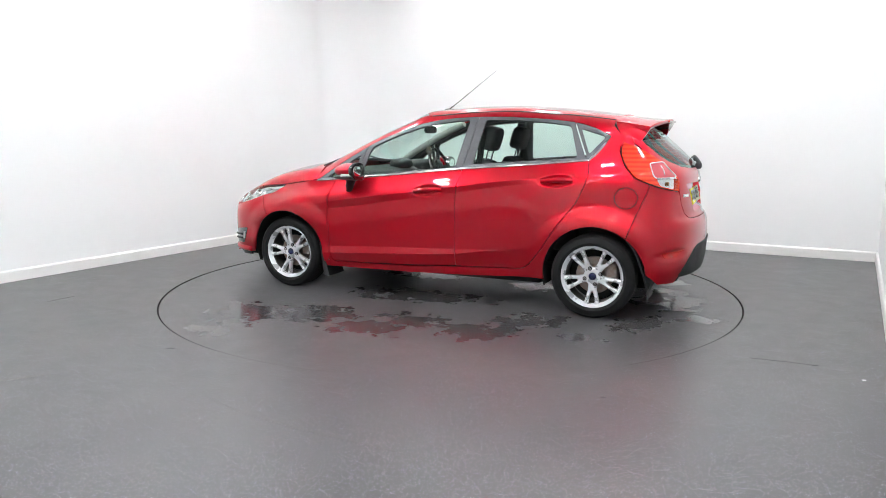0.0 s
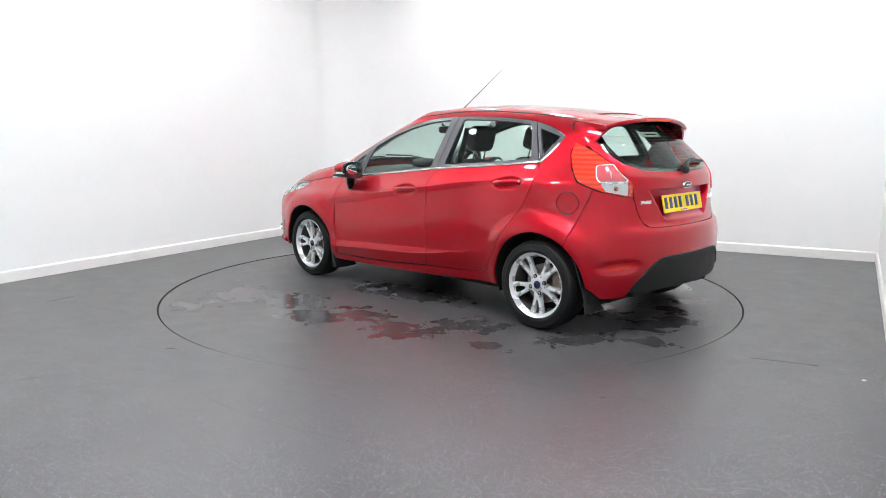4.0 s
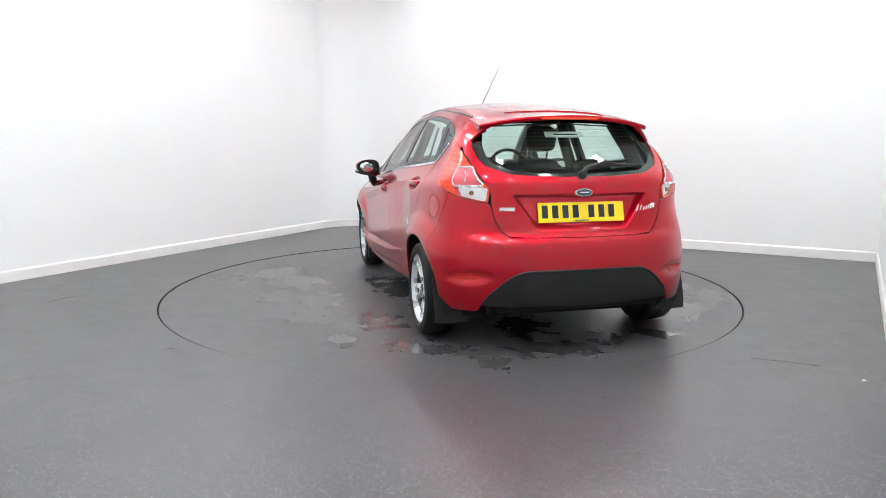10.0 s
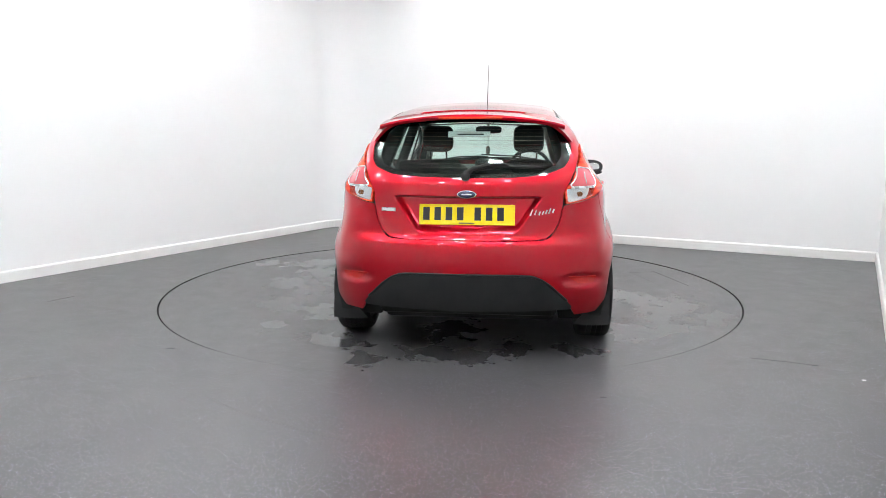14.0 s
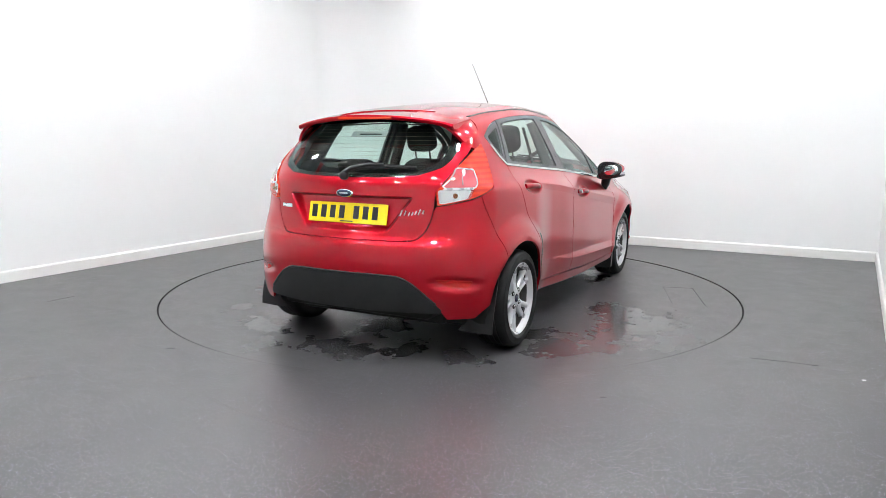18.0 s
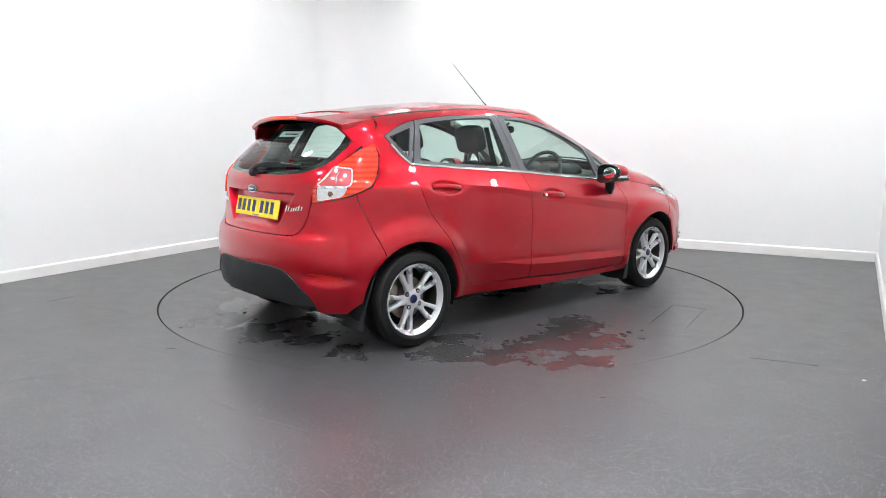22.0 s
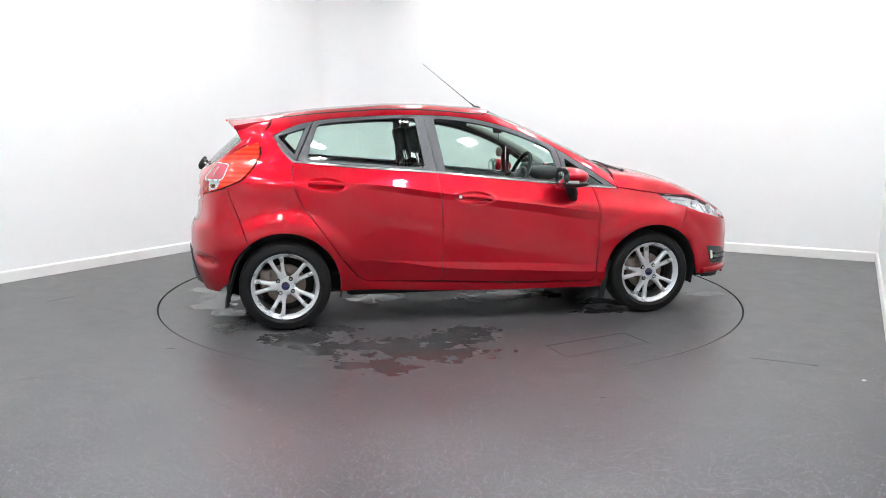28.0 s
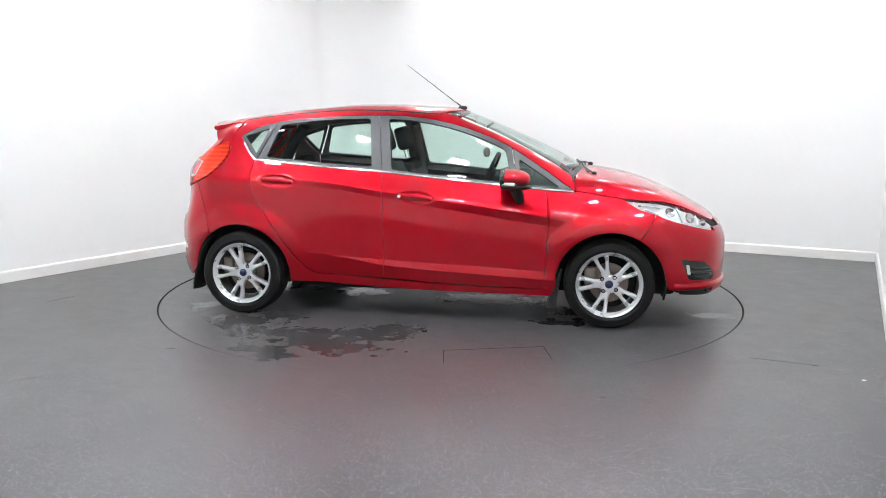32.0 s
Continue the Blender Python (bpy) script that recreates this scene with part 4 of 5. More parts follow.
    # front bumper
    side_f = [(3.148, 0.633), (2.997, 0.667), (2.875, 0.70), (2.765, 0.740), (2.715, 0.65), (2.668, 0.592)] + arch(2.489, 0.281, 59, 8, n=12) + [(2.86, 0.26), (3.0, 0.262), (3.15, 0.26)]
    sp = along_side(side_f, 1)
    nose_top = onto_body(np.stack([np.linspace(0.0001, 0.55, 20), np.full(20, 0.66)], 1), "nose")
    nose_low = onto_body(np.stack([np.linspace(0.55, 0.0001, 20), np.full(20, 0.24)], 1), "nose")
    half = np.concatenate([nose_top, sp, nose_low])
    loop = np.concatenate([half, half[::-1] * [1, -1, 1]])
    bumper_front = surface("front_bumper", loop, "nose", paint, car, "red front bumper", step=0.022)
    lip = onto_body(np.stack([np.linspace(-0.77, 0.77, 90), 0.292 - 0.012 * np.abs(np.linspace(-1, 1, 90))], 1), "nose")
    strip("chin_lip", lip, paint, bumper_front, "red chin lip under the bumper", 0.045, 0.020, -0.004)
    dam = onto_body(np.stack([np.linspace(-0.72, 0.72, 90), np.full(90, 0.240)], 1), "nose")
    strip("air_dam", dam, MAT["black"], bumper_front, "black air dam", 0.06, 0.006, -0.045)


# ---- fittings of the car ----
def place(ob, m):
    ob.matrix_basis = m
    return ob


def surface_at(x, z, s):
    p = onto_body(np.array([(x, z)]), "side", s)
    return p[0], gradient(p)[0]


def blob_bm(size, at, power=2.6, seg=28, rings=16, turn=None):
    """A rounded box (superellipsoid)."""
    bm = bmesh.new()
    rows = []
    f = lambda c: math.copysign(abs(c) ** (2 / power), c)
    for i in range(1, rings):
        v = math.pi * (i / rings - 0.5)
        rows.append([bm.verts.new((f(math.cos(v)) * f(math.cos(2 * math.pi * k / seg)), f(math.cos(v)) * f(math.sin(2 * math.pi * k / seg)), f(math.sin(v)))) for k in range(seg)])
    lo, hi = bm.verts.new((0, 0, -1)), bm.verts.new((0, 0, 1))
    for a, b in zip(rows, rows[1:]):
        for k in range(seg):
            bm.faces.new((a[k], a[(k + 1) % seg], b[(k + 1) % seg], b[k]))
    for k in range(seg):
        bm.faces.new((lo, rows[0][(k + 1) % seg], rows[0][k]))
        bm.faces.new((hi, rows[-1][k], rows[-1][(k + 1) % seg]))
    m = Matrix.Translation(at) @ (turn or Matrix.Identity(4)) @ Matrix.Diagonal((size[0] / 2, size[1] / 2, size[2] / 2, 1))
    bmesh.ops.transform(bm, matrix=m, verts=bm.verts[:])
    return bm


def half_of(bm, point, normal):
    """Keep the side of a bmesh that the normal points away from."""
    bmesh.ops.bisect_plane(bm, geom=bm.verts[:] + bm.edges[:] + bm.faces[:], plane_co=point, plane_no=normal, clear_outer=True)
    edges = [e for e in bm.edges if e.is_boundary]
    if edges:
        bmesh.ops.holes_fill(bm, edges=edges)
    return bm


def fit_side(s, car, front_door, rear_door):
    """Handles, mirror, mud flaps and inner door cards of one side."""
    for (hx, hz), door, rise in ((HANDLES[1], front_door, -0.075), (HANDLES[0], rear_door, -0.06)):
        p, g = surface_at(hx, hz, s)
        pts = []
        for i in range(17):
            t = i / 16 * 2 - 1
            x = hx + 0.108 * t
            z = hz + rise * 0.108 * t + 0.006 * (1 - t * t)
            q, _ = surface_at(x, z, s)
            base, _ = surface_at(hx + 0.15 * (1 if t > 0 else -1), hz, s)
            out = 0.034 * (1 - abs(t) ** 3.2) + 0.002 - 0.004 * (1 - abs(t) ** 2)
            pts.append((x, q[1] + s * out, z))
        part("door_handle", tube_bm(pts, 0.013, 10, flat=1.25), MAT["paint"], door, "red pull handle over an oval cup", 60)
    if s < 0:
        q, _ = surface_at(1.125, 0.835, s)
        part("door_lock", lathe_bm([(0.0, -0.006), (0.009, -0.006), (0.0125, -0.002), (0.0125, 0.02)], 20), MAT["chrome"], front_door, "chrome key lock").location = (q[0], q[1] - 0.030, q[2] + 0.003)
    # outside mirror: red cap, black foot and rim, glass and indicator
    def shell(size, at, power, cut_x, turn=0.0):
        """A rounded shell that narrows towards its outer end, cut flat at the back."""
        bm = blob_bm(size, at, power, 32, 20, turn=Matrix.Rotation(radians(s * turn), 4, "Z"))
        for v in bm.verts:
            u = min(1.0, max(0.0, (abs(v.co.y) - 0.80) / 0.17))
            v.co.z = at[2] + (v.co.z - at[2]) * (1.05 - 0.42 * u * u) + 0.012 * u
        return half_of(bm, (cut_x, s * 0.875, at[2]), (-1, 0, 0)) if cut_x else bm
    mir = part("door_mirror", shell((0.275, 0.190, 0.130), (1.842, s * 0.872, 0.955), 2.3, 1.800, 10), MAT["paint"], car, "red door mirror on a black foot", 40)
    part("mirror_base", shell((0.278, 0.194, 0.046), (1.842, s * 0.872, 0.907), 2.7, 1.797, 10), MAT["black"], mir, "black lower mirror shell", 40)
    part("rim", shell((0.055, 0.196, 0.138), (1.804, s * 0.872, 0.953), 2.9, 1.790), MAT["gloss_black"], mir, "black mirror rim", 40)
    part("mirror_glass", shell((0.030, 0.150, 0.096), (1.801, s * 0.868, 0.955), 2.6, 0, 5), material("mirror_glass", (0.8, 0.84, 0.84), 0.02, 1.0), mir, "reflecting mirror glass", 40)
    part("foot", tube_bm([(1.865, s * 0.84, 0.92), (1.885, s * 0.825, 0.885), (1.905, s * 0.815, 0.84), (1.91, s * 0.80, 0.81)], 0.042, 14, 0.7, 1.0), MAT["black"], mir, "black mirror foot", 60)
    part("indicator", box_bm((0.090, 0.012, 0.022), (1.842, s * 0.958, 0.931), 0.006, turn=Matrix.Rotation(radians(s * 14), 4, "Z")), MAT["clear_lens"], mir, "clear side indicator lens")
    # mud flaps
    for x, y0, y1, z0, z1, lean in ((-0.325, 0.600, 0.808, 0.160, 0.545, -0.035), (2.165, 0.62, 0.835, 0.125, 0.385, -0.02)):
        bm = bmesh.new()
        cols, rows = 6, 8
        grid = []
        for i in range(rows + 1):
            t = i / rows
            z = z1 + (z0 - z1) * t
            x0 = x + lean * t ** 1.5 + (0.03 if x < 0 else 0.02) * (1 - t) ** 2
            if x < 0:
                x0 = float(np.interp(z, (0.16, 0.22, 0.33, 0.48, 0.55), (-0.366, -0.362, -0.330, -0.276, -0.212)))
            yin = y0 + (0.17 * (1 - t) ** 0.6 if x < 0 else 0.06 * (1 - t))
            row = []
            for j in range(cols + 1):
                u = j / cols
                zz = z - 0.018 * t * math.sin(u * math.pi) * 0.5
                row.append((x0 + 0.012 * math.sin(u * math.pi), s * (yin + (y1 - yin) * u), zz))
            grid.append(row)
        f = [[bm.verts.new(q) for q in r] for r in grid]
        deep = 0.008 if x < 0 else 0.05
        k = [[bm.verts.new((q[0] - 0.008 - (deep - 0.008) * i / rows, q[1], q[2])) for q in r] for i, r in enumerate(grid)]
        for i in range(rows):
            for j in range(cols):
                bm.faces.new((f[i][j], f[i][j + 1], f[i + 1][j + 1], f[i + 1][j]))
                bm.faces.new((k[i][j], k[i + 1][j], k[i + 1][j + 1], k[i][j + 1]))
        rim_f = f[0] + [r[-1] for r in f[1:]] + f[-1][::-1][1:] + [r[0] for r in f[::-1][1:-1]]
        rim_k = k[0] + [r[-1] for r in k[1:]] + k[-1][::-1][1:] + [r[0] for r in k[::-1][1:-1]]
        for i in range(len(rim_f)):
            j = (i + 1) % len(rim_f)
            bm.faces.new((rim_f[i], rim_k[i], rim_k[j], rim_f[j]))
        bmesh.ops.recalc_face_normals(bm, faces=bm.faces[:])
        part("mud_flap", bm, MAT["black"], car, "black moulded mud flap behind the wheel", 50)
    # inner door cards
    card = cut(DLO_LOW, 2.06, 0.99) + [(1.0, 0.30), (2.05, 0.28)]
    surface("door_card", on_side(card, s), "around", MAT["cabin"], front_door, "black inner door card", side=s, lift=-0.06, thick=0.0, step=0.08, gap=0.0)
    card = cut(DLO_LOW, 0.985, 0.09) + [(0.08, 0.95), (0.47, 0.34), (0.99, 0.30)]
    surface("door_card", on_side(card, s), "around", MAT["cabin"], rear_door, "black inner door card", side=s, lift=-0.06, thick=0.0, step=0.08, gap=0.0)
    for a, b, door in ((2.02, 1.0, front_door), (0.97, 0.1, rear_door)):
        top = np.array(cut(DLO_LOW, a, b)) + [0, 0.006]
        q = onto_body(top, "side", s)
        g = gradient(q)
        n = len(q)
        verts = np.concatenate([q - g * 0.012, q - g * 0.085 + [0, 0, -0.005]])
        link_mesh("sill_trim", verts, [(i, i + 1, n + i + 1, n + i) for i in range(n - 1)], MAT["cabin"], door, "black window sill trim")


def build_wheel(car, x, s, phase):
    wheel = new("wheel")
    wheel.parent = car
    wheel.location = (x, s * 0.735, 0.287)
    wheel["label"] = "five twin-spoke silver alloy wheel with black tyre"
    o = lambda v: s * v
    tyre = [(0.208, -0.090), (0.225, -0.100), (0.250, -0.102), (0.272, -0.094), (0.284, -0.078), (0.2875, -0.05)]
    for c in (-0.045, -0.015, 0.015, 0.045):
        tyre += [(0.288, c - 0.012), (0.288, c - 0.003), (0.281, c - 0.002), (0.281, c + 0.003), (0.288, c + 0.004)]
    tyre += [(0.2875, 0.055), (0.284, 0.078), (0.276, 0.090), (0.268, 0.096), (0.267, 0.0975), (0.262, 0.0985), (0.250, 0.102), (0.236, 0.1025), (0.233, 0.1045), (0.230, 0.1035), (0.222, 0.100), (0.212, 0.090), (0.208, 0.08)]
    part("tyre", lathe_bm([(r, o(v)) for r, v in tyre], 84), MAT["rubber"], wheel, "black tyre with grooved tread", 38)
    part("rim", lathe_bm([(0.186, o(0.060)), (0.190, o(0.066)), (0.197, o(0.080)), (0.203, o(0.089)), (0.2095, o(0.0935)), (0.2125, o(0.091)), (0.2125, o(0.085))], 84), MAT["alloy"], wheel, "silver alloy rim", 40)
    part("rim_barrel", lathe_bm([(0.196, o(-0.085)), (0.209, o(-0.088)), (0.196, o(-0.07)), (0.178, o(-0.02)), (0.183, o(0.05)), (0.187, o(0.062))], 64), MAT["barrel"], wheel, "inside of the rim, darkened for the shade behind the spokes", 40)
    # five forked spokes on one mesh
    edge = [(0.038, 0.026), (0.066, 0.0275), (0.094, 0.0275), (0.125, 0.0360), (0.160, 0.0450), (0.182, 0.0515), (0.196, 0.061)]
    slot = [(0.102, 0.001), (0.108, 0.007), (0.120, 0.0120), (0.150, 0.0180), (0.174, 0.0220), (0.186, 0.018), (0.189, 0.001)]
    outline = np.array(edge + [(0.2005, 0.03), (0.2015, 0.0), (0.2005, -0.03)] + [(r, -t) for r, t in edge[::-1]])
    hole = np.array(slot + [(r, -t) for r, t in slot[::-1]])
    v, f = triangulate(outline, [hole], 0.0065)
    border = np.concatenate([resample(outline, 0.002), resample(hole, 0.002)])
    near = np.array([math.sqrt(np.min(np.sum((border - q) ** 2, 1))) for q in v])
    top = 0.0625 + 0.012 * (v[:, 0] - 0.038) / 0.16 - 0.006 * np.maximum(0, 1 - near / 0.009) ** 1.5
    bm = bmesh.new()
    vs = [bm.verts.new((r, o(h), t)) for (r, t), h in zip(v, top)]
    for t in f:
        bm.faces.new([vs[int(k)] for k in t])
    rim_edges = [e for e in bm.edges if len(e.link_faces) == 1]
    walls = bmesh.ops.extrude_edge_only(bm, edges=rim_edges)
    for q in walls["geom"]:
        if isinstance(q, bmesh.types.BMVert):
            q.co.y -= o(0.028)
    bmesh.ops.recalc_face_normals(bm, faces=bm.faces[:])
    if sum(q.normal.y * s for q in bm.faces if len(q.verts) == 3) < 0:
        bmesh.ops.reverse_faces(bm, faces=bm.faces[:])
    first = part("spoke", bm, MAT["alloy"], wheel, "forked silver spoke", 55)
    for k in range(5):
        spoke = first if k == 0 else new("spoke", first.data)
        spoke.parent = wheel
        spoke.rotation_euler = (0, -radians(phase + 72 * k), 0)
        spoke["label"] = "forked silver spoke"
    part("hub", lathe_bm([(0.0, o(0.040)), (0.062, o(0.042)), (0.061, o(0.056)), (0.053, o(0.0645)), (0.034, o(0.0675)), (0.031, o(0.066)), (0.0, o(0.066))], 48), MAT["alloy"], wheel, "silver wheel centre", 30)
    part("centre_cap", lathe_bm([(0.0, o(0.0735)), (0.016, o(0.073)), (0.024, o(0.0708)), (0.0265, o(0.067)), (0.0265, o(0.06))], 40), MAT["blue"], wheel, "dark blue centre cap", 40)
    for k in range(4):
        a = radians(phase + 17 + 90 * k)
        nut = lathe_bm([(0.0, o(0.0725)), (0.0075, o(0.0725)), (0.0098, o(0.069)), (0.0098, o(0.055))], 12)
        bmesh.ops.translate(nut, verts=nut.verts[:], vec=(0.056 * math.cos(a), 0, 0.056 * math.sin(a)))
        part("wheel_nut", nut, MAT["chrome"], wheel, smooth=40)
        # recess shade round the nut, put in as a dark disc
        seat = lathe_bm([(0.0, o(0.0672)), (0.0135, o(0.0670)), (0.0145, o(0.062))], 20)
        bmesh.ops.translate(seat, verts=seat.verts[:], vec=(0.056 * math.cos(a), 0, 0.056 * math.sin(a)))
        part("nut_recess_shade", seat, MAT["dark"], wheel, smooth=40)
    part("brake_disc", lathe_bm([(0.0, o(0.012)), (0.07, o(0.012)), (0.075, o(0.0)), (0.128, o(0.0)), (0.128, o(-0.02)), (0.0, o(-0.02))], 48), MAT["steel"], wheel, "rust-tinged brake disc", 30)
    part("brake_caliper", box_bm((0.07, 0.07, 0.12), (-0.125 if x < 1 else -0.12, o(-0.005), 0.04), 0.012), MAT["steel"], wheel, "dull brake caliper")
    part("backing_plate", lathe_bm([(0.0, o(-0.03)), (0.17, o(-0.03)), (0.17, o(-0.034))], 40), MAT["dark"], wheel)


def build_fittings(car):
    for x, s, ph in ((0.0, 1, 54), (2.489, 1, 0), (0.0, -1, 36), (2.489, -1, 36)):
        build_wheel(car, x, s, ph)
    # arch liners
    for cx, cz in WHEELS:
        for s in (1, -1):
            bm = bmesh.new()
            rows = []
            for k in range(29):
                a = radians(-15 + 210 * k / 28)
                out = float(half_width(np.array(cx + 0.352 * math.cos(a)), np.array(cz + 0.352 * math.sin(a)))) - 0.012
                if not 0.5 < out < 0.9:
                    out = 0.78
                rows.append([bm.verts.new((cx + r * math.cos(a), s * y, cz + r * math.sin(a))) for r, y in ((0.352, out), (0.366, 0.76), (0.366, 0.52), (0.02, 0.50))])
            for p, q in zip(rows, rows[1:]):
                for i in range(3):
                    bm.faces.new((p[i], p[i + 1], q[i + 1], q[i]))
            part("arch_liner", bm, MAT["dark"], car, "black wheel arch liner", 60)
    # underbody
    pan = join_bm(box_bm((3.3, 1.0, 0.16), (1.30, 0, 0.245), 0.03), box_bm((1.72, 1.34, 0.14), (1.25, 0, 0.245), 0.03), box_bm((0.22, 1.30, 0.12), (3.02, 0, 0.27), 0.03), box_bm((0.16, 1.0, 0.14), (-0.44, 0, 0.30), 0.03))
    part("underbody", pan, MAT["dark"], car, "black underbody")
    part("rear_axle", tube_bm([(0.12, -0.55, 0.24), (0.12, 0.55, 0.24)], 0.045, 12), MAT["dark"], car, "black twist-beam axle", 60)
    part("exhaust", join_bm(tube_bm([(0.5, -0.1, 0.22), (-0.1, -0.25, 0.25), (-0.3, -0.30, 0.33)], 0.03, 12), box_bm((0.20, 0.5, 0.10), (-0.30, -0.05, 0.33), 0.04)), MAT["steel"], car, "dull steel exhaust silencer")
    # spoiler over the rear window
    n = 41
    verts, faces = [], []
    prof_n = None
    for i in range(n):
        v = (i / (n - 1) * 2 - 1)
        y = 0.53 * math.copysign(abs(v) ** 0.9, v)
        a = abs(y)
        xs = -0.070
        xt = -0.372 + 0.28 * y * y
        drop = 0.0
        pts = []
        for t in (0, 0.15, 0.3, 0.45, 0.6, 0.75, 0.88, 0.96, 1.0):
            x = xs + (xt - xs) * t
            z = float(TOP(np.array(x))) - 0.155 * y * y - 0.006 - 0.009 * (a / 0.53) ** 8 + (0.006 + 0.022 * max(0.0, 1 - (y / 0.52) ** 2)) * t * t
            pts.append((x, z - 0.11 * drop * 0.55))
        zt = pts[-1][1]
        pts.append((xt - 0.004, zt - 0.010))
        pts.append((xt + 0.004, zt - 0.024 - 0.05 * drop))
        pts.append((xt + 0.05, zt - 0.022 - 0.085 * drop))
        pts.append((xt + 0.12, zt - 0.014 - 0.10 * drop))
        pts.append((xs, pts[0][1] - 0.020 - 0.06 * drop))
        for x, z in pts:
            verts.append((x, y, z))
        prof_n = len(pts)
    for i in range(n - 1):
        for j in range(prof_n - 1):
            faces.append((i * prof_n + j, i * prof_n + j + 1, (i + 1) * prof_n + j + 1, (i + 1) * prof_n + j))
    faces += [tuple(range(prof_n)), tuple(range((n - 1) * prof_n, n * prof_n))]
    sp = link_mesh("spoiler", verts, faces, MAT["paint"], car, "red roof spoiler over the rear window", True)
    bm = bmesh.new()
    bm.from_mesh(sp.data)
    bmesh.ops.recalc_face_normals(bm, faces=bm.faces[:])
    for e in bm.edges:
        if len(e.link_faces) == 2 and e.calc_face_angle(0) > radians(42):
            e.smooth = False
    bm.to_mesh(sp.data)
    bm.free()
    for s in (1, -1):
        fin = rounded([(-0.064, 1.372), (-0.061, 1.335), (-0.112, 1.237), (-0.128, 1.158), (-0.200, 1.158), (-0.252, 1.200), (-0.284, 1.262), (-0.302, 1.318), (-0.20, 1.350)], 0.010, 3)
        v, f = triangulate(resample(fin, 0.015), [], 0.015)
        out = lambda x, z: roof_side(x, z) + 0.003 - 0.035 * step01(-0.12, -0.30, x)
        sheet = lambda k: np.stack([v[:, 0], s * (out(v[:, 0], v[:, 1]) - k), v[:, 1]], 1)
        e = 2e-3
        dx = (out(v[:, 0] + e, v[:, 1]) - out(v[:, 0] - e, v[:, 1])) / (2 * e)
        dz = (out(v[:, 0], v[:, 1] + e) - out(v[:, 0], v[:, 1] - e)) / (2 * e)
        g = np.stack([-dx, np.full(len(v), float(s)), -dz], 1)
        g /= np.linalg.norm(g, axis=1, keepdims=True)
        outer = sheet(0)
        inner = outer - g * 0.016
        verts2, normals, faces2 = list(outer) + list(inner), list(g) + list(-g), []
        n2, edges = len(v), {}
        for t in f:
            p, q, r = outer[t[0]], outer[t[1]], outer[t[2]]
            t = t if np.dot(np.cross(q - p, r - p), g[t[0]]) > 0 else t[::-1]
            t = [int(k) for k in t]
            faces2 += [tuple(t), tuple(n2 + k for k in t[::-1])]
            for i, j in ((0, 1), (1, 2), (2, 0)):
                if (t[j], t[i]) in edges:
                    del edges[(t[j], t[i])]
                else:
                    edges[(t[i], t[j])] = 1
        for i, j in edges:
            w = np.cross(outer[j] - outer[i], g[i])
            w /= max(np.linalg.norm(w), 1e-9)
            k = len(verts2)
            verts2 += [outer[i], outer[j], inner[j], inner[i]]
            normals += [w] * 4
            faces2.append((k + 1, k, k + 3, k + 2))
        link_mesh("spoiler_end", verts2, faces2, MAT["paint"], sp, "red spoiler end", True, normals)
    # sheet under the spoiler, its black puts the shade there into colour
    under = [[], []]
    for i in range(n):
        base = i * prof_n
        for k, j in enumerate((prof_n - 4, prof_n - 3, prof_n - 2, prof_n - 1)):
            under[0].append((verts[base + j][0], verts[base + j][1] * 0.985, verts[base + j][2] - 0.002))
    for i in range(n - 1):
        for j in range(3):
            under[1].append((i * 4 + j, i * 4 + j + 1, (i + 1) * 4 + j + 1, (i + 1) * 4 + j))
    link_mesh("spoiler_underside", under[0], under[1], MAT["gloss_black"], sp, "spoiler underside, blackened for the shade beneath it", True)
    part("stop_lamp", box_bm((0.012, 0.36, 0.013), (-0.3705, 0, float(TOP(np.array(-0.372))) + 0.005), 0.004), MAT["red_lens"], sp, "red high-level stop lamp strip")
    # plate, bars for its characters, badge, emblem and script
    tilt = Matrix.Rotation(math.atan2(0.024, 0.105), 4, "Y")
    pm = Matrix.Translation((-0.557, 0, 0.805)) @ tilt
    plate = part("number_plate", box_bm((0.006, 0.524, 0.113), (0, 0, 0), 0.002), MAT["plate"], car, "yellow rear number plate with black bars")
    plate.matrix_basis = pm
    for k, y in enumerate((0.222, 0.160, 0.098, 0.036, -0.060, -0.122, -0.184)):
        part("bar", box_bm((0.002, 0.036, 0.072), (-0.0038, y, 0.004)), MAT["ink"], plate)
    part("small_bar", box_bm((0.002, 0.085, 0.006), (-0.0038, 0.0, -0.047)), MAT["ink"], plate)
    p = onto_body(np.array([(0.0, 0.918)]), "rear")[0]
    def oval(w, h, d0, d1, steps=40):
        bm = bmesh.new()
        rings = [[bm.verts.new((d, k * w * math.cos(2 * math.pi * i / steps), k * h * math.sin(2 * math.pi * i / steps))) for i in range(steps)] for k, d in ((1.0, d0), (1.0, d0 - 0.004), (0.9, d1), (0.5, d1 - 0.0012))]
        for a, b in zip(rings, rings[1:]):
            for i in range(steps):
                bm.faces.new((a[i], a[(i + 1) % steps], b[(i + 1) % steps], b[i]))
        bm.faces.new(rings[-1])
        bmesh.ops.recalc_face_normals(bm, faces=bm.faces[:])
        return bm
    badge = part("badge", oval(0.056, 0.024, 0.004, -0.006), MAT["chrome"], car, "oval badge, dark blue with a chrome rim", 40)
    badge.location = p
    part("badge_face", oval(0.047, 0.0185, -0.003, -0.0085), MAT["blue"], badge, "dark blue badge face", 40)
    part("badge_mark", box_bm((0.002, 0.055, 0.008), (-0.0098, 0, 0), 0.0008), MAT["chrome"], badge, "plain bright mark")
    q = onto_body(np.array([(0.437, 0.828)]), "rear")[0]
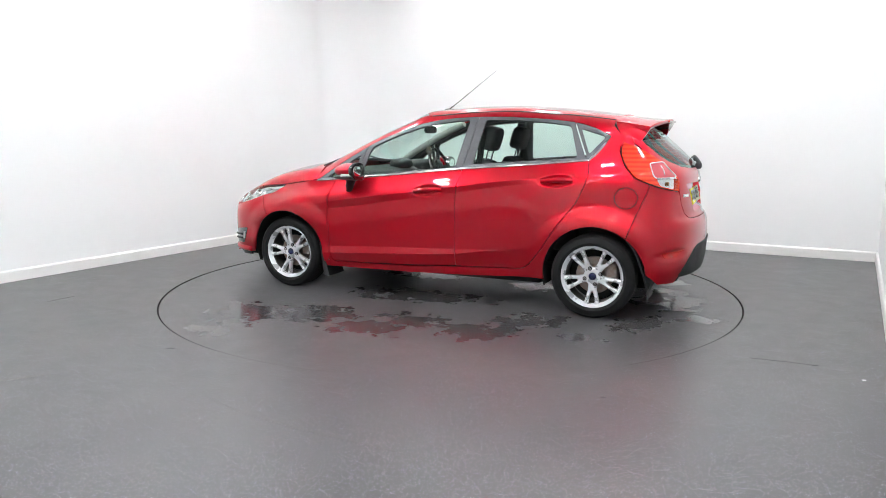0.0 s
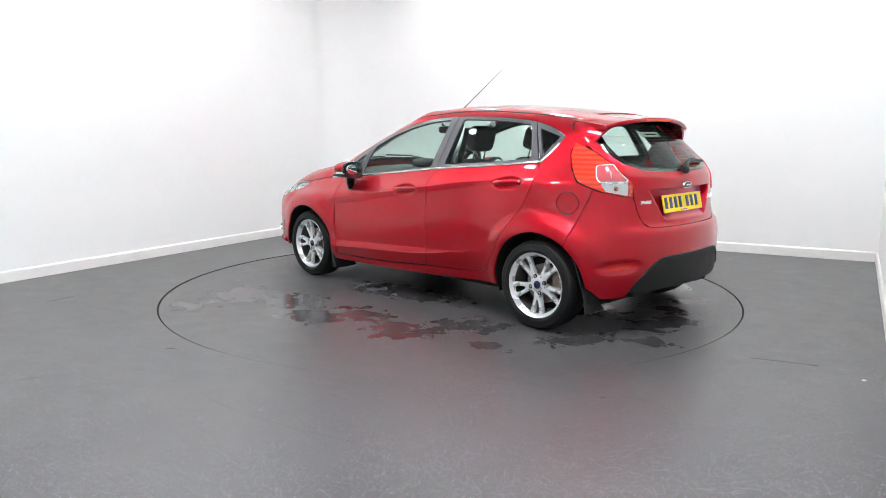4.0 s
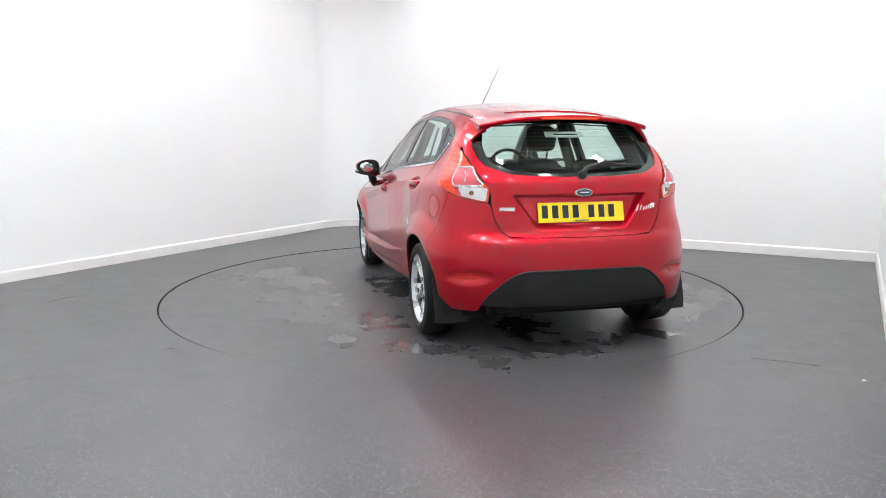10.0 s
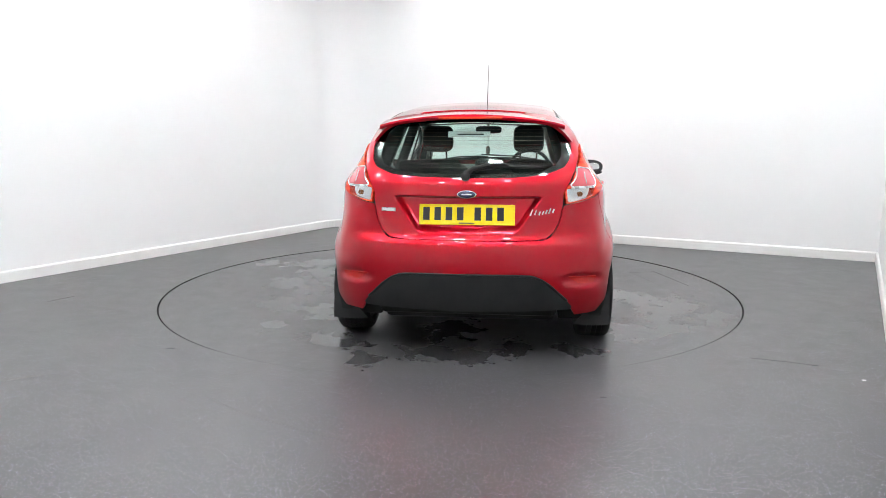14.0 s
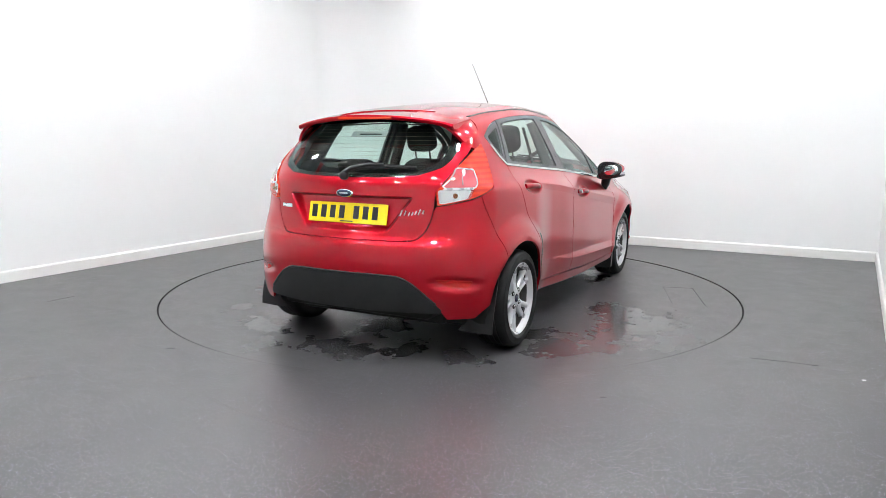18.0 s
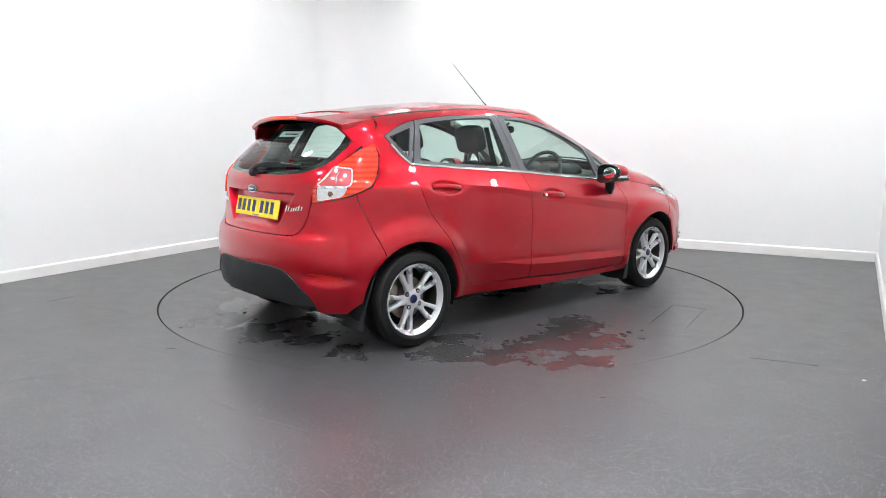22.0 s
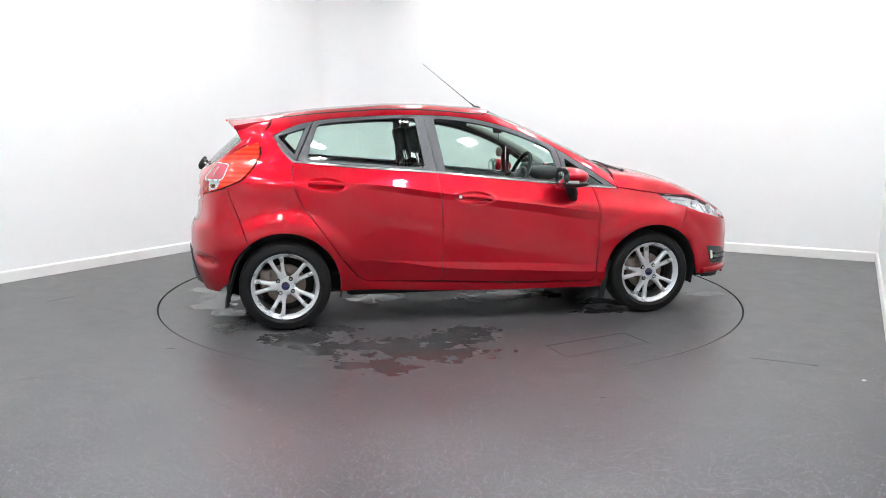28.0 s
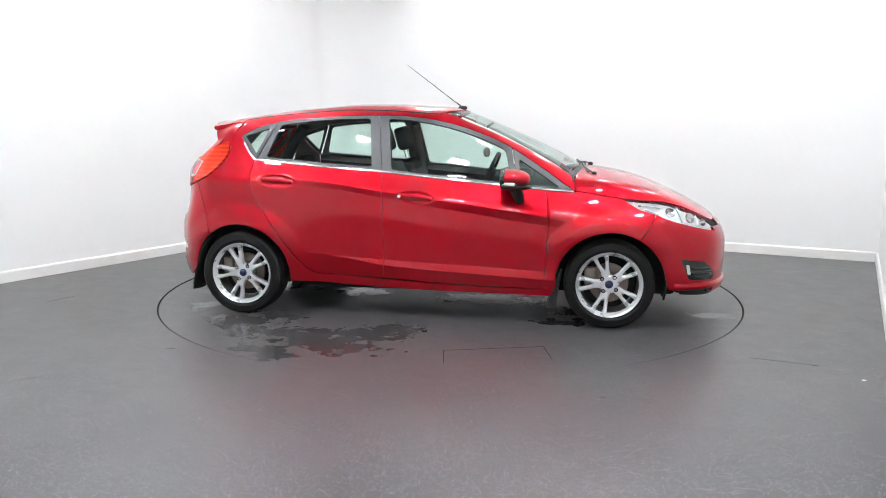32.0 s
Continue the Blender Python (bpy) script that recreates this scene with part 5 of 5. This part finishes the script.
    em = part("emblem", box_bm((0.005, 0.085, 0.020), (0, 0, 0), 0.0015, turn=Matrix.Rotation(radians(-15), 4, "Z")), MAT["alloy"], car, "small silver emblem strip")
    em.location = q + np.array((-0.002, 0, 0))
    part("emblem_bar", box_bm((0.002, 0.07, 0.008), (-0.0032, 0, 0), 0, turn=Matrix.Rotation(radians(-15), 4, "Z")), MAT["white"], em)
    script = None
    for k, (y, w, h, dz) in enumerate(((-0.350, 0.009, 0.062, 0.006), (-0.372, 0.008, 0.050, 0.004), (-0.394, 0.008, 0.038, -0.003), (-0.412, 0.008, 0.038, -0.002), (-0.430, 0.008, 0.042, 0.001), (-0.448, 0.008, 0.056, 0.003), (-0.468, 0.010, 0.038, 0.001))):
        q = onto_body(np.array([(y, 0.822 + dz + (y + 0.42) * -0.10)]), "rear")[0]
        bm = box_bm((0.004, w, h * 0.62), (0, 0, 0), 0.0015, turn=Matrix.Rotation(radians(25), 4, "Z") @ Matrix.Rotation(radians(22), 4, "X"))
        ob = part("script_bar", bm, MAT["chrome"], script or car, "chrome model script as plain bars" if script is None else "")
        ob.location = Vector(q + np.array((-0.003, 0, 0))) - (script.location if script else Vector())
        script = script or ob
    # rear wiper
    def on_glass(y, z, lift):
        p0 = onto_body(np.array([(y, z)]), "rear")
        return tuple((p0 + gradient(p0) * lift)[0])
    wiper = part("rear_wiper", tube_bm([on_glass(0.01, 1.008, 0.03), on_glass(-0.03, 1.034, 0.032), on_glass(-0.12, 1.054, 0.03), on_glass(-0.22, 1.058, 0.026)], 0.016, 10, 0.55), MAT["black"], car, "black rear wiper arm", 60)
    part("wiper_blade", tube_bm([on_glass(-0.06, 1.042, 0.018), on_glass(-0.2, 1.054, 0.020), on_glass(-0.40, 1.050, 0.016)], 0.011, 8, 0.8), MAT["black"], wiper, "black wiper blade", 60)
    part("wiper_pivot", blob_bm((0.05, 0.05, 0.05), on_glass(0.008, 1.004, 0.018), 2.5, 16, 10), MAT["black"], wiper, "black pivot cover", 60)
    # reflectors in the rear bumper
    for s in (1, -1):
        lens = rounded([(s * 0.552, 0.474), (s * 0.722, 0.462), (s * 0.700, 0.424), (s * 0.615, 0.426)], 0.012)
        surface("reflector", onto_body(resample(lens, 0.01), "rear"), "tail", MAT["reflector"], car, "red bumper reflector", step=0.012, lift=0.004, gap=0.0, thick=0.006)
    # aerial
    base = onto_body(np.array([(1.43, 0.0)]), "top")[0]
    aerial = part("aerial", tube_bm([(1.425, 0, base[2] + 0.01), (1.02, -0.03, 1.746)], 0.0034, 8, 0.45), MAT["black"], car, "thin black roof aerial", 60)
    part("aerial_base", blob_bm((0.07, 0.04, 0.035), (1.432, 0, base[2] + 0.004), 2.2, 20, 10), MAT["black"], aerial, "black aerial base", 60)
    part("aerial_root", tube_bm([(1.43, 0, base[2] + 0.008), (1.385, -0.004, base[2] + 0.043)], 0.006, 8, 0.7), MAT["black"], aerial, "", 60)
    # gutters along the roof
    for s in (1, -1):
        line = onto_body(np.array([(x, s * 0.498) for x in np.linspace(-0.06, 1.34, 40)]), "top")
        strip("roof_strip", line, MAT["black"], car, "black roof gutter strip", 0.016, 0.002, 0.0005)
    # front wipers
    def on_top(x, y, lift):
        p0 = onto_body(np.array([(x, y)]), "top")
        return tuple((p0 + gradient(p0) * lift)[0])
    for y0, y1 in ((-0.52, 0.10), (0.05, 0.58)):
        w = part("front_wiper", tube_bm([on_top(2.385, y0, 0.006), on_top(2.345, y0 + 0.08, 0.012), on_top(2.305, (y0 + y1) / 2, 0.012)], 0.006, 8, 0.6), MAT["black"], car, "black windscreen wiper arm", 60)
        part("blade", tube_bm([on_top(2.345, y0 + 0.02, 0.008), on_top(2.312, (y0 + y1) / 2, 0.010), on_top(2.285, y1, 0.008)], 0.006, 8), MAT["black"], w, "", 60)
        part("pivot", blob_bm((0.035, 0.03, 0.03), on_top(2.385, y0, 0.004), 2.4, 16, 10), MAT["black"], w, "", 60)
    # fog lamp niches
    for s in (1, -1):
        niche = rounded([(2.925, 0.462), (3.08, 0.442), (3.150, 0.372), (3.150, 0.322), (2.985, 0.326)], 0.02)
        ob = surface("fog_grille", on_side(niche, s), "nose", MAT["gloss_black"], car, "black fog lamp surround with fins", side=s, step=0.02, lift=0.003, gap=0.0)
        for z in (0.365, 0.398):
            line = along_side([(3.0, z), (3.06, z - 0.002), (3.125, z - 0.006)], s)
            strip("fin", line, MAT["black"], ob, "", 0.016, 0.010, 0.003)
        lamp = rounded([(2.957, 0.428), (2.976, 0.424), (2.988, 0.365), (2.970, 0.365)], 0.006)
        surface("daytime_lamp", on_side(lamp, s), "nose", MAT["clear_lens"], ob, "slim clear lamp strip", side=s, step=0.01, lift=0.010, gap=0.0)


def build_cabin(car):
    fab, pl = MAT["fabric"], MAT["cabin"]
    def seat(x, y, rear=False):
        st = part("seat", blob_bm((0.50, 0.50, 0.20), (x + 0.30, y, 0.50), 4), fab, car, "dark grey cloth front seat", 40)
        turn = Matrix.Rotation(radians(-16), 4, "Y")
        part("backrest", blob_bm((0.15, 0.50, 0.60), (x + 0.06, y, 0.735), 4.2, turn=turn), fab, st, "dark cloth backrest", 40)
        part("bolster", blob_bm((0.14, 0.34, 0.12), (x - 0.01, y, 0.99), 3.2, turn=turn), fab, st, "", 40)
        part("headrest", blob_bm((0.115, 0.225, 0.185), (x - 0.07, y, 1.205), 4.5, turn=turn), fab, st, "dark cloth headrest", 40)
        for e in (-1, 1):
            part("headrest_post", tube_bm([(x - 0.025, y + e * 0.06, 1.00), (x - 0.065, y + e * 0.06, 1.14)], 0.007, 8), MAT["chrome"], st, "", 60)
    seat(0.98, 0.335)
    seat(0.98, -0.335)
    bench = part("rear_bench", blob_bm((0.52, 1.22, 0.22), (0.42, 0, 0.50), 5), fab, car, "dark grey cloth rear bench", 40)
    turn = Matrix.Rotation(radians(-18), 4, "Y")
    part("backrest", blob_bm((0.14, 1.20, 0.52), (0.14, 0, 0.76), 5, turn=turn), fab, bench, "dark cloth rear backrest", 40)
    for y in (-0.36, 0.36):
        part("headrest", blob_bm((0.09, 0.26, 0.085), (0.07, y, 1.03), 4, turn=turn), fab, bench, "low dark rear headrest", 40)
    part("parcel_shelf", box_bm((0.44, 1.10, 0.02), (-0.22, 0, 0.985), 0.006), pl, car, "black parcel shelf")
    dash = part("dashboard", blob_bm((0.52, 1.32, 0.34), (2.03, 0, 0.80), 3.6), pl, car, "black dashboard", 40)
    part("instrument_hood", blob_bm((0.24, 0.38, 0.10), (1.86, -0.36, 0.965), 2.8), pl, dash, "black instrument hood", 40)
    part("display_hood", blob_bm((0.16, 0.26, 0.09), (1.88, 0.0, 0.985), 2.6), pl, dash, "black display hood", 40)
    part("centre_console", box_bm((0.75, 0.22, 0.34), (1.65, 0, 0.48), 0.04), pl, dash, "black centre console")
    wheel = lathe_bm([(0.172 + 0.015 * math.cos(2 * math.pi * k / 10), 0.015 * math.sin(2 * math.pi * k / 10)) for k in range(11)], 44, "Z")
    hub = blob_bm((0.15, 0.12, 0.05), (0, 0, -0.01), 3)
    spokes = [box_bm((0.028, 0.15, 0.018), (0, e * 0.10, 0), 0.004) for e in (-1, 1)] + [box_bm((0.13, 0.03, 0.018), (-0.10, 0, 0), 0.004)]
    sw = part("steering_wheel", join_bm(wheel, hub, *spokes), MAT["black"], dash, "black three-spoke steering wheel", 40)
    sw.matrix_basis = Matrix.Translation((1.665, -0.35, 0.945)) @ Matrix.Rotation(radians(-66), 4, "Y")
    part("column", tube_bm([(1.67, -0.35, 0.94), (1.85, -0.35, 0.87)], 0.035, 12), pl, dash, "", 60)
    rv = part("rear_view_mirror", blob_bm((0.03, 0.215, 0.062), (1.60, -0.005, 1.275), 4), MAT["black"], car, "black interior mirror", 40)
    part("mirror_stem", tube_bm([(1.61, 0, 1.29), (1.665, 0, 1.325)], 0.010, 8), MAT["black"], rv, "", 60)
    fr = part("air_freshener", blob_bm((0.052, 0.036, 0.074), (1.615, 0.0, 1.105), 2.2), MAT["steel"], car, "small brown oval air freshener hanging from the mirror", 40)
    part("cord", tube_bm([(1.61, 0, 1.245), (1.615, 0, 1.16)], 0.002, 6), MAT["cabin"], fr)
    st = part("window_sticker", box_bm((0.002, 0.24, 0.046), (-0.303, 0.01, 1.238), 0, turn=Matrix.Rotation(radians(44), 4, "Y")), MAT["white"], car, "white strip sticker in the rear window")
    part("sticker_bar", box_bm((0.003, 0.15, 0.009), (-0.304, 0.0, 1.238), 0, turn=Matrix.Rotation(radians(44), 4, "Y")), MAT["cabin"], st)
    for s in (1, -1):
        part("pillar_trim", tube_bm([(1.48, s * 0.455, 1.33), (1.75, s * 0.495, 1.215), (2.0, s * 0.54, 1.085), (2.16, s * 0.575, 0.99)], 0.028, 10), MAT["headliner"], car, "light grey windscreen pillar trim", 60)
        part("pillar_trim", tube_bm([(0.96, s * 0.515, 1.32), (1.0, s * 0.63, 1.02), (1.02, s * 0.70, 0.8)], 0.035, 10), MAT["cabin"], car, "dark middle pillar trim", 60)
        part("seat_belt", box_bm((0.05, 0.004, 0.6), (0.93, s * 0.56, 1.0), 0.001, turn=Matrix.Rotation(radians(s * 18), 4, "X")), MAT["black"], car, "black seat belt")
        part("pillar_trim", tube_bm([(0.02, s * 0.48, 1.30), (-0.10, s * 0.52, 1.16), (-0.20, s * 0.56, 1.0)], 0.05, 10), MAT["cabin"], car, "dark rear pillar trim", 60)
    # headliner just under the roof
    half = [(-0.065, 0.0001), (-0.065, 0.44), (0.6, 0.46), (1.32, 0.46), (1.40, 0.2), (1.41, 0.0001)]
    loop = onto_body(resample(np.concatenate([np.array(half), np.array(half)[::-1] * [1, -1]]), 0.05), "top")
    surface("headliner", loop, "top", MAT["headliner"], car, "light grey headliner", step=0.08, lift=-0.045, thick=0.0)
    part("cabin_floor", box_bm((2.0, 1.36, 0.02), (1.1, 0, 0.335)), MAT["dark"], car, "dark cabin carpet")
    part("bulkhead", box_bm((0.02, 1.3, 0.6), (2.26, 0, 0.6)), MAT["dark"], car)
    part("boot_floor", box_bm((0.6, 1.1, 0.02), (-0.2, 0, 0.45)), MAT["dark"], car)
    for s in (1, -1):
        part("boot_side", box_bm((0.55, 0.02, 0.55), (-0.12, s * 0.56, 0.70)), MAT["cabin"], car, "black boot side trim")
        part("wing_lining", box_bm((0.5, 0.02, 0.4), (2.5, s * 0.48, 0.62)), MAT["dark"], car)
    part("engine_cover", box_bm((0.75, 1.0, 0.25), (2.7, 0, 0.55), 0.05), MAT["dark"], car)


def build_car():
    car = tagged(new("car"), "ruby red five-door hatchback with silver alloy wheels", "car")
    build_body(car)
    build_fittings(car)
    build_cabin(car)
    return car


CAR = build_car()


# ---- what moves ----
WET = (
    (0.87, 1.84, 0.2, 0.12, 0), (0.94, 1.37, 0.36, 0.26, -40), (0.48, 1.2, 0.36, 0.26, 0), (-0.01, 1.38, 0.3, 0.2, 0), (-0.22, 1.1, 0.3, 0.2, 0), (-0.69, 1.15, 0.34, 0.24, 10),
    (-0.93, 0.76, 0.26, 0.2, 30), (-1.61, 0.57, 0.3, 0.16, 60), (-1.34, 1.03, 0.16, 0.12, 0), (-0.52, -1.71, 0.46, 0.2, -10), (-0.72, -2.01, 0.2, 0.1, 0), (-1.17, -1.33, 0.34, 0.22, -35),
    (-1.81, -0.2, 0.36, 0.2, 80), (-1.98, 0.27, 0.16, 0.12, 0), (-1.63, -0.91, 0.22, 0.14, 60), (-1.63, -0.55, 0.2, 0.14, 0), (-1.28, -0.15, 0.3, 0.2, 0), (-0.35, -1.52, 0.36, 0.2, 10),
    (-0.65, -1.55, 0.36, 0.2, -10), (-1.10, -1.56, 0.24, 0.14, -30), (-0.85, -1.88, 0.24, 0.12, -20), (1.05, -0.75, 0.3, 0.16, -40), (-0.15, -1.32, 0.24, 0.12, 0), (-0.66, -0.30, 0.24, 0.16, 0),
    (0.38, -0.39, 0.5, 0.18, 0), (1.92, -0.66, 0.2, 0.09, 0), (0.86, -1.01, 0.2, 0.1, 0), (-1.04, -1.12, 0.22, 0.14, 0), (0.1, 0.4, 0.6, 0.25, 5))
HATCH = ((0.225, -1.735), (0.262, -1.968), (0.850, -1.793), (0.80, -1.565))


def build_disc():
    vinyl = floor_material(WET)
    rim = circle(DISC_RADIUS)
    v, f = triangulate(rim, [np.array(HATCH)], 0.25)
    n = len(rim)
    verts = [(x, y, 0.0) for x, y in v]
    cross = lambda a, b: a[0] * b[1] - a[1] * b[0]
    faces = [tuple(int(k) for k in (t if cross(v[t[1]] - v[t[0]], v[t[2]] - v[t[0]]) > 0 else t[::-1])) for t in f]
    disc = tagged(link_mesh("turntable", verts, faces, vinyl), "round turntable of wet dark grey vinyl flush with the floor", "turntable")
    # inner gap wall, blackened the same way to shade the gap
    side = [(x, y, z) for z in (-0.001, -0.085) for x, y in rim]
    link_mesh("disc_side", side, [(n + i, n + (i + 1) % n, (i + 1) % n, i) for i in range(n)], MAT["dark"], disc, "disc side, blackened for the shade in the gap")
    part("hatch_bed", box_bm((0.75, 0.5, 0.01), (0.53, -1.765, -0.022), 0, turn=Matrix.Rotation(radians(16), 4, "Z")), MAT["dark"], disc, "dark bed under the hatch")
    h = inset(np.array(HATCH), 0.004)
    hv = [(x, y, z) for z in (-0.001, -0.012) for x, y in h]
    link_mesh("access_hatch", hv, [(0, 1, 2, 3), (4, 7, 6, 5), (0, 4, 5, 1), (1, 5, 6, 2), (2, 6, 7, 3), (3, 7, 4, 0)], vinyl, disc, "small flush access hatch")
    scrap = rounded([(-1.675, 0.312), (-1.662, 0.300), (-1.641, 0.318), (-1.652, 0.335), (-1.668, 0.330)], 0.004, 3)
    k = len(scrap)
    link_mesh("scrap", [(x, y, z) for z in (0.0, 0.004) for x, y in scrap], [tuple(range(k, 2 * k))] + [(i, (i + 1) % k, k + (i + 1) % k, k + i) for i in range(k)], MAT["dark"], disc, "small dark scrap lying on the turntable")
    return disc


def floor_mark(points, width, mat, label):
    """A worn streak on the floor, a millimetre thick, with ragged ends."""
    p = [Vector(q) for q in points]
    top, low = [], []
    for i, q in enumerate(p):
        d = (p[min(i + 1, len(p) - 1)] - p[max(i - 1, 0)]).normalized()
        w = width * (0.25 + 0.75 * math.sin(math.pi * (i + 0.5) / len(p))) / 2
        top.append(q + Vector((-d.y, d.x)) * w)
        low.append(q - Vector((-d.y, d.x)) * w)
    ring = low + top[::-1]
    n = len(ring)
    verts = [(*q, z) for z in (0.0005, 0.0015) for q in ring]
    faces = [tuple(range(n, 2 * n))] + [(i, (i + 1) % n, n + (i + 1) % n, n + i) for i in range(n)]
    return tagged(link_mesh("floor_mark", verts, faces, mat), label, "floor mark", kind="structure")


scuff = vary(material("scuff_grey", (0.2, 0.19, 0.18), 0.6), (0.13, 0.125, 0.12), (0.22, 0.21, 0.20), 30)
smear = vary(material("smear_dark", (0.03, 0.03, 0.03), 0.5), (0.02, 0.02, 0.02), (0.04, 0.04, 0.04), 30)
floor_mark([(-2.99, -0.60), (-2.95, -0.52), (-2.88, -0.42)], 0.012, smear, "thin dark cut in the floor vinyl")
floor_mark([(-1.65, -1.75), (-1.62, -1.748), (-1.60, -1.75)], 0.018, smear, "small dark scrap on the floor")
floor_mark([(2.10, -2.25), (2.112, -2.247), (2.122, -2.25)], 0.018, MAT["white"], "tiny white fleck on the floor")
floor_mark([(1.68, -1.885), (1.75, -1.91), (1.86, -1.955), (1.98, -2.01)], 0.008, smear, "faint dark scratch in the floor vinyl")
floor_mark([(1.965, -2.012), (1.98, -2.01), (2.0, -2.013)], 0.015, smear, "small dark scrap on the floor")
floor_mark([(-2.30, -2.33), (-2.2, -2.27), (-2.08, -2.20)], 0.020, scuff, "pale scuff worn into the floor vinyl")
floor_mark([(0.72, -2.50), (0.735, -2.498), (0.75, -2.50)], 0.012, smear, "small dark scrap on the floor")

seam_grey = vary(material("seam_grey", (0.10, 0.097, 0.095), 0.5), (0.085, 0.082, 0.08), (0.13, 0.126, 0.122), 20)
floor_mark([(-1.177, -2.497), (-0.923, -2.707), (-0.608, -2.895), (-0.354, -3.022), (-0.211, -3.098)], 0.012, seam_grey, "pale welded seam in the floor vinyl")


def build_flakes():
    """Pale vinyl chips, denser towards the viewpoint, their sparkle put into the colour."""
    rng = random.Random(5)
    verts, faces = [], []
    while len(faces) < 36000:
        x, y = rng.uniform(-4.2, 3.6), rng.uniform(-5.0, -1.3)
        if math.hypot(x, y) < DISC_RADIUS + 0.03 or rng.random() > 0.35 + 0.65 * (-1.3 - y) / 3.0:
            continue
        r, a, k = rng.uniform(0.0010, 0.0023), rng.uniform(0, 6.28), len(verts)
        verts += [(x + r * math.cos(a + 1.57 * i), y + r * math.sin(a + 1.57 * i), 0.0008) for i in range(4)]
        faces.append((k, k + 1, k + 2, k + 3))
    pale = material("pale_chip", (0.7, 0.7, 0.72), 0.4)
    n, l, b = nodes_of(pale)
    geo = n.new("ShaderNodeNewGeometry")
    r = ramp(pale, geo.outputs["Random Per Island"], [(0.0, (0.80, 0.80, 0.80)), (0.5, (0.42, 0.38, 0.62)), (1.0, (0.55, 0.42, 0.55))])
    l.new(r.outputs[0], b.inputs["Base Color"])
    tagged(link_mesh("vinyl_chips", verts, faces, pale), "fine pale chips of the floor vinyl, sparkle put into their colour", "chips", kind="stuff")


build_flakes()
DISC = build_disc()


def motions():
    rows = [(t, heading(t)) for t in [1.0 * i for i in range(33)]]
    walk(DISC, [(t, pose(0, 0, -0.004, 0, 0, a)) for t, a in rows])
    walk(CAR, [(t, pose(0, 0, -0.004, 0, 0, a) @ pose(-1.290, -0.2886, 0)) for t, a in rows])


motions()
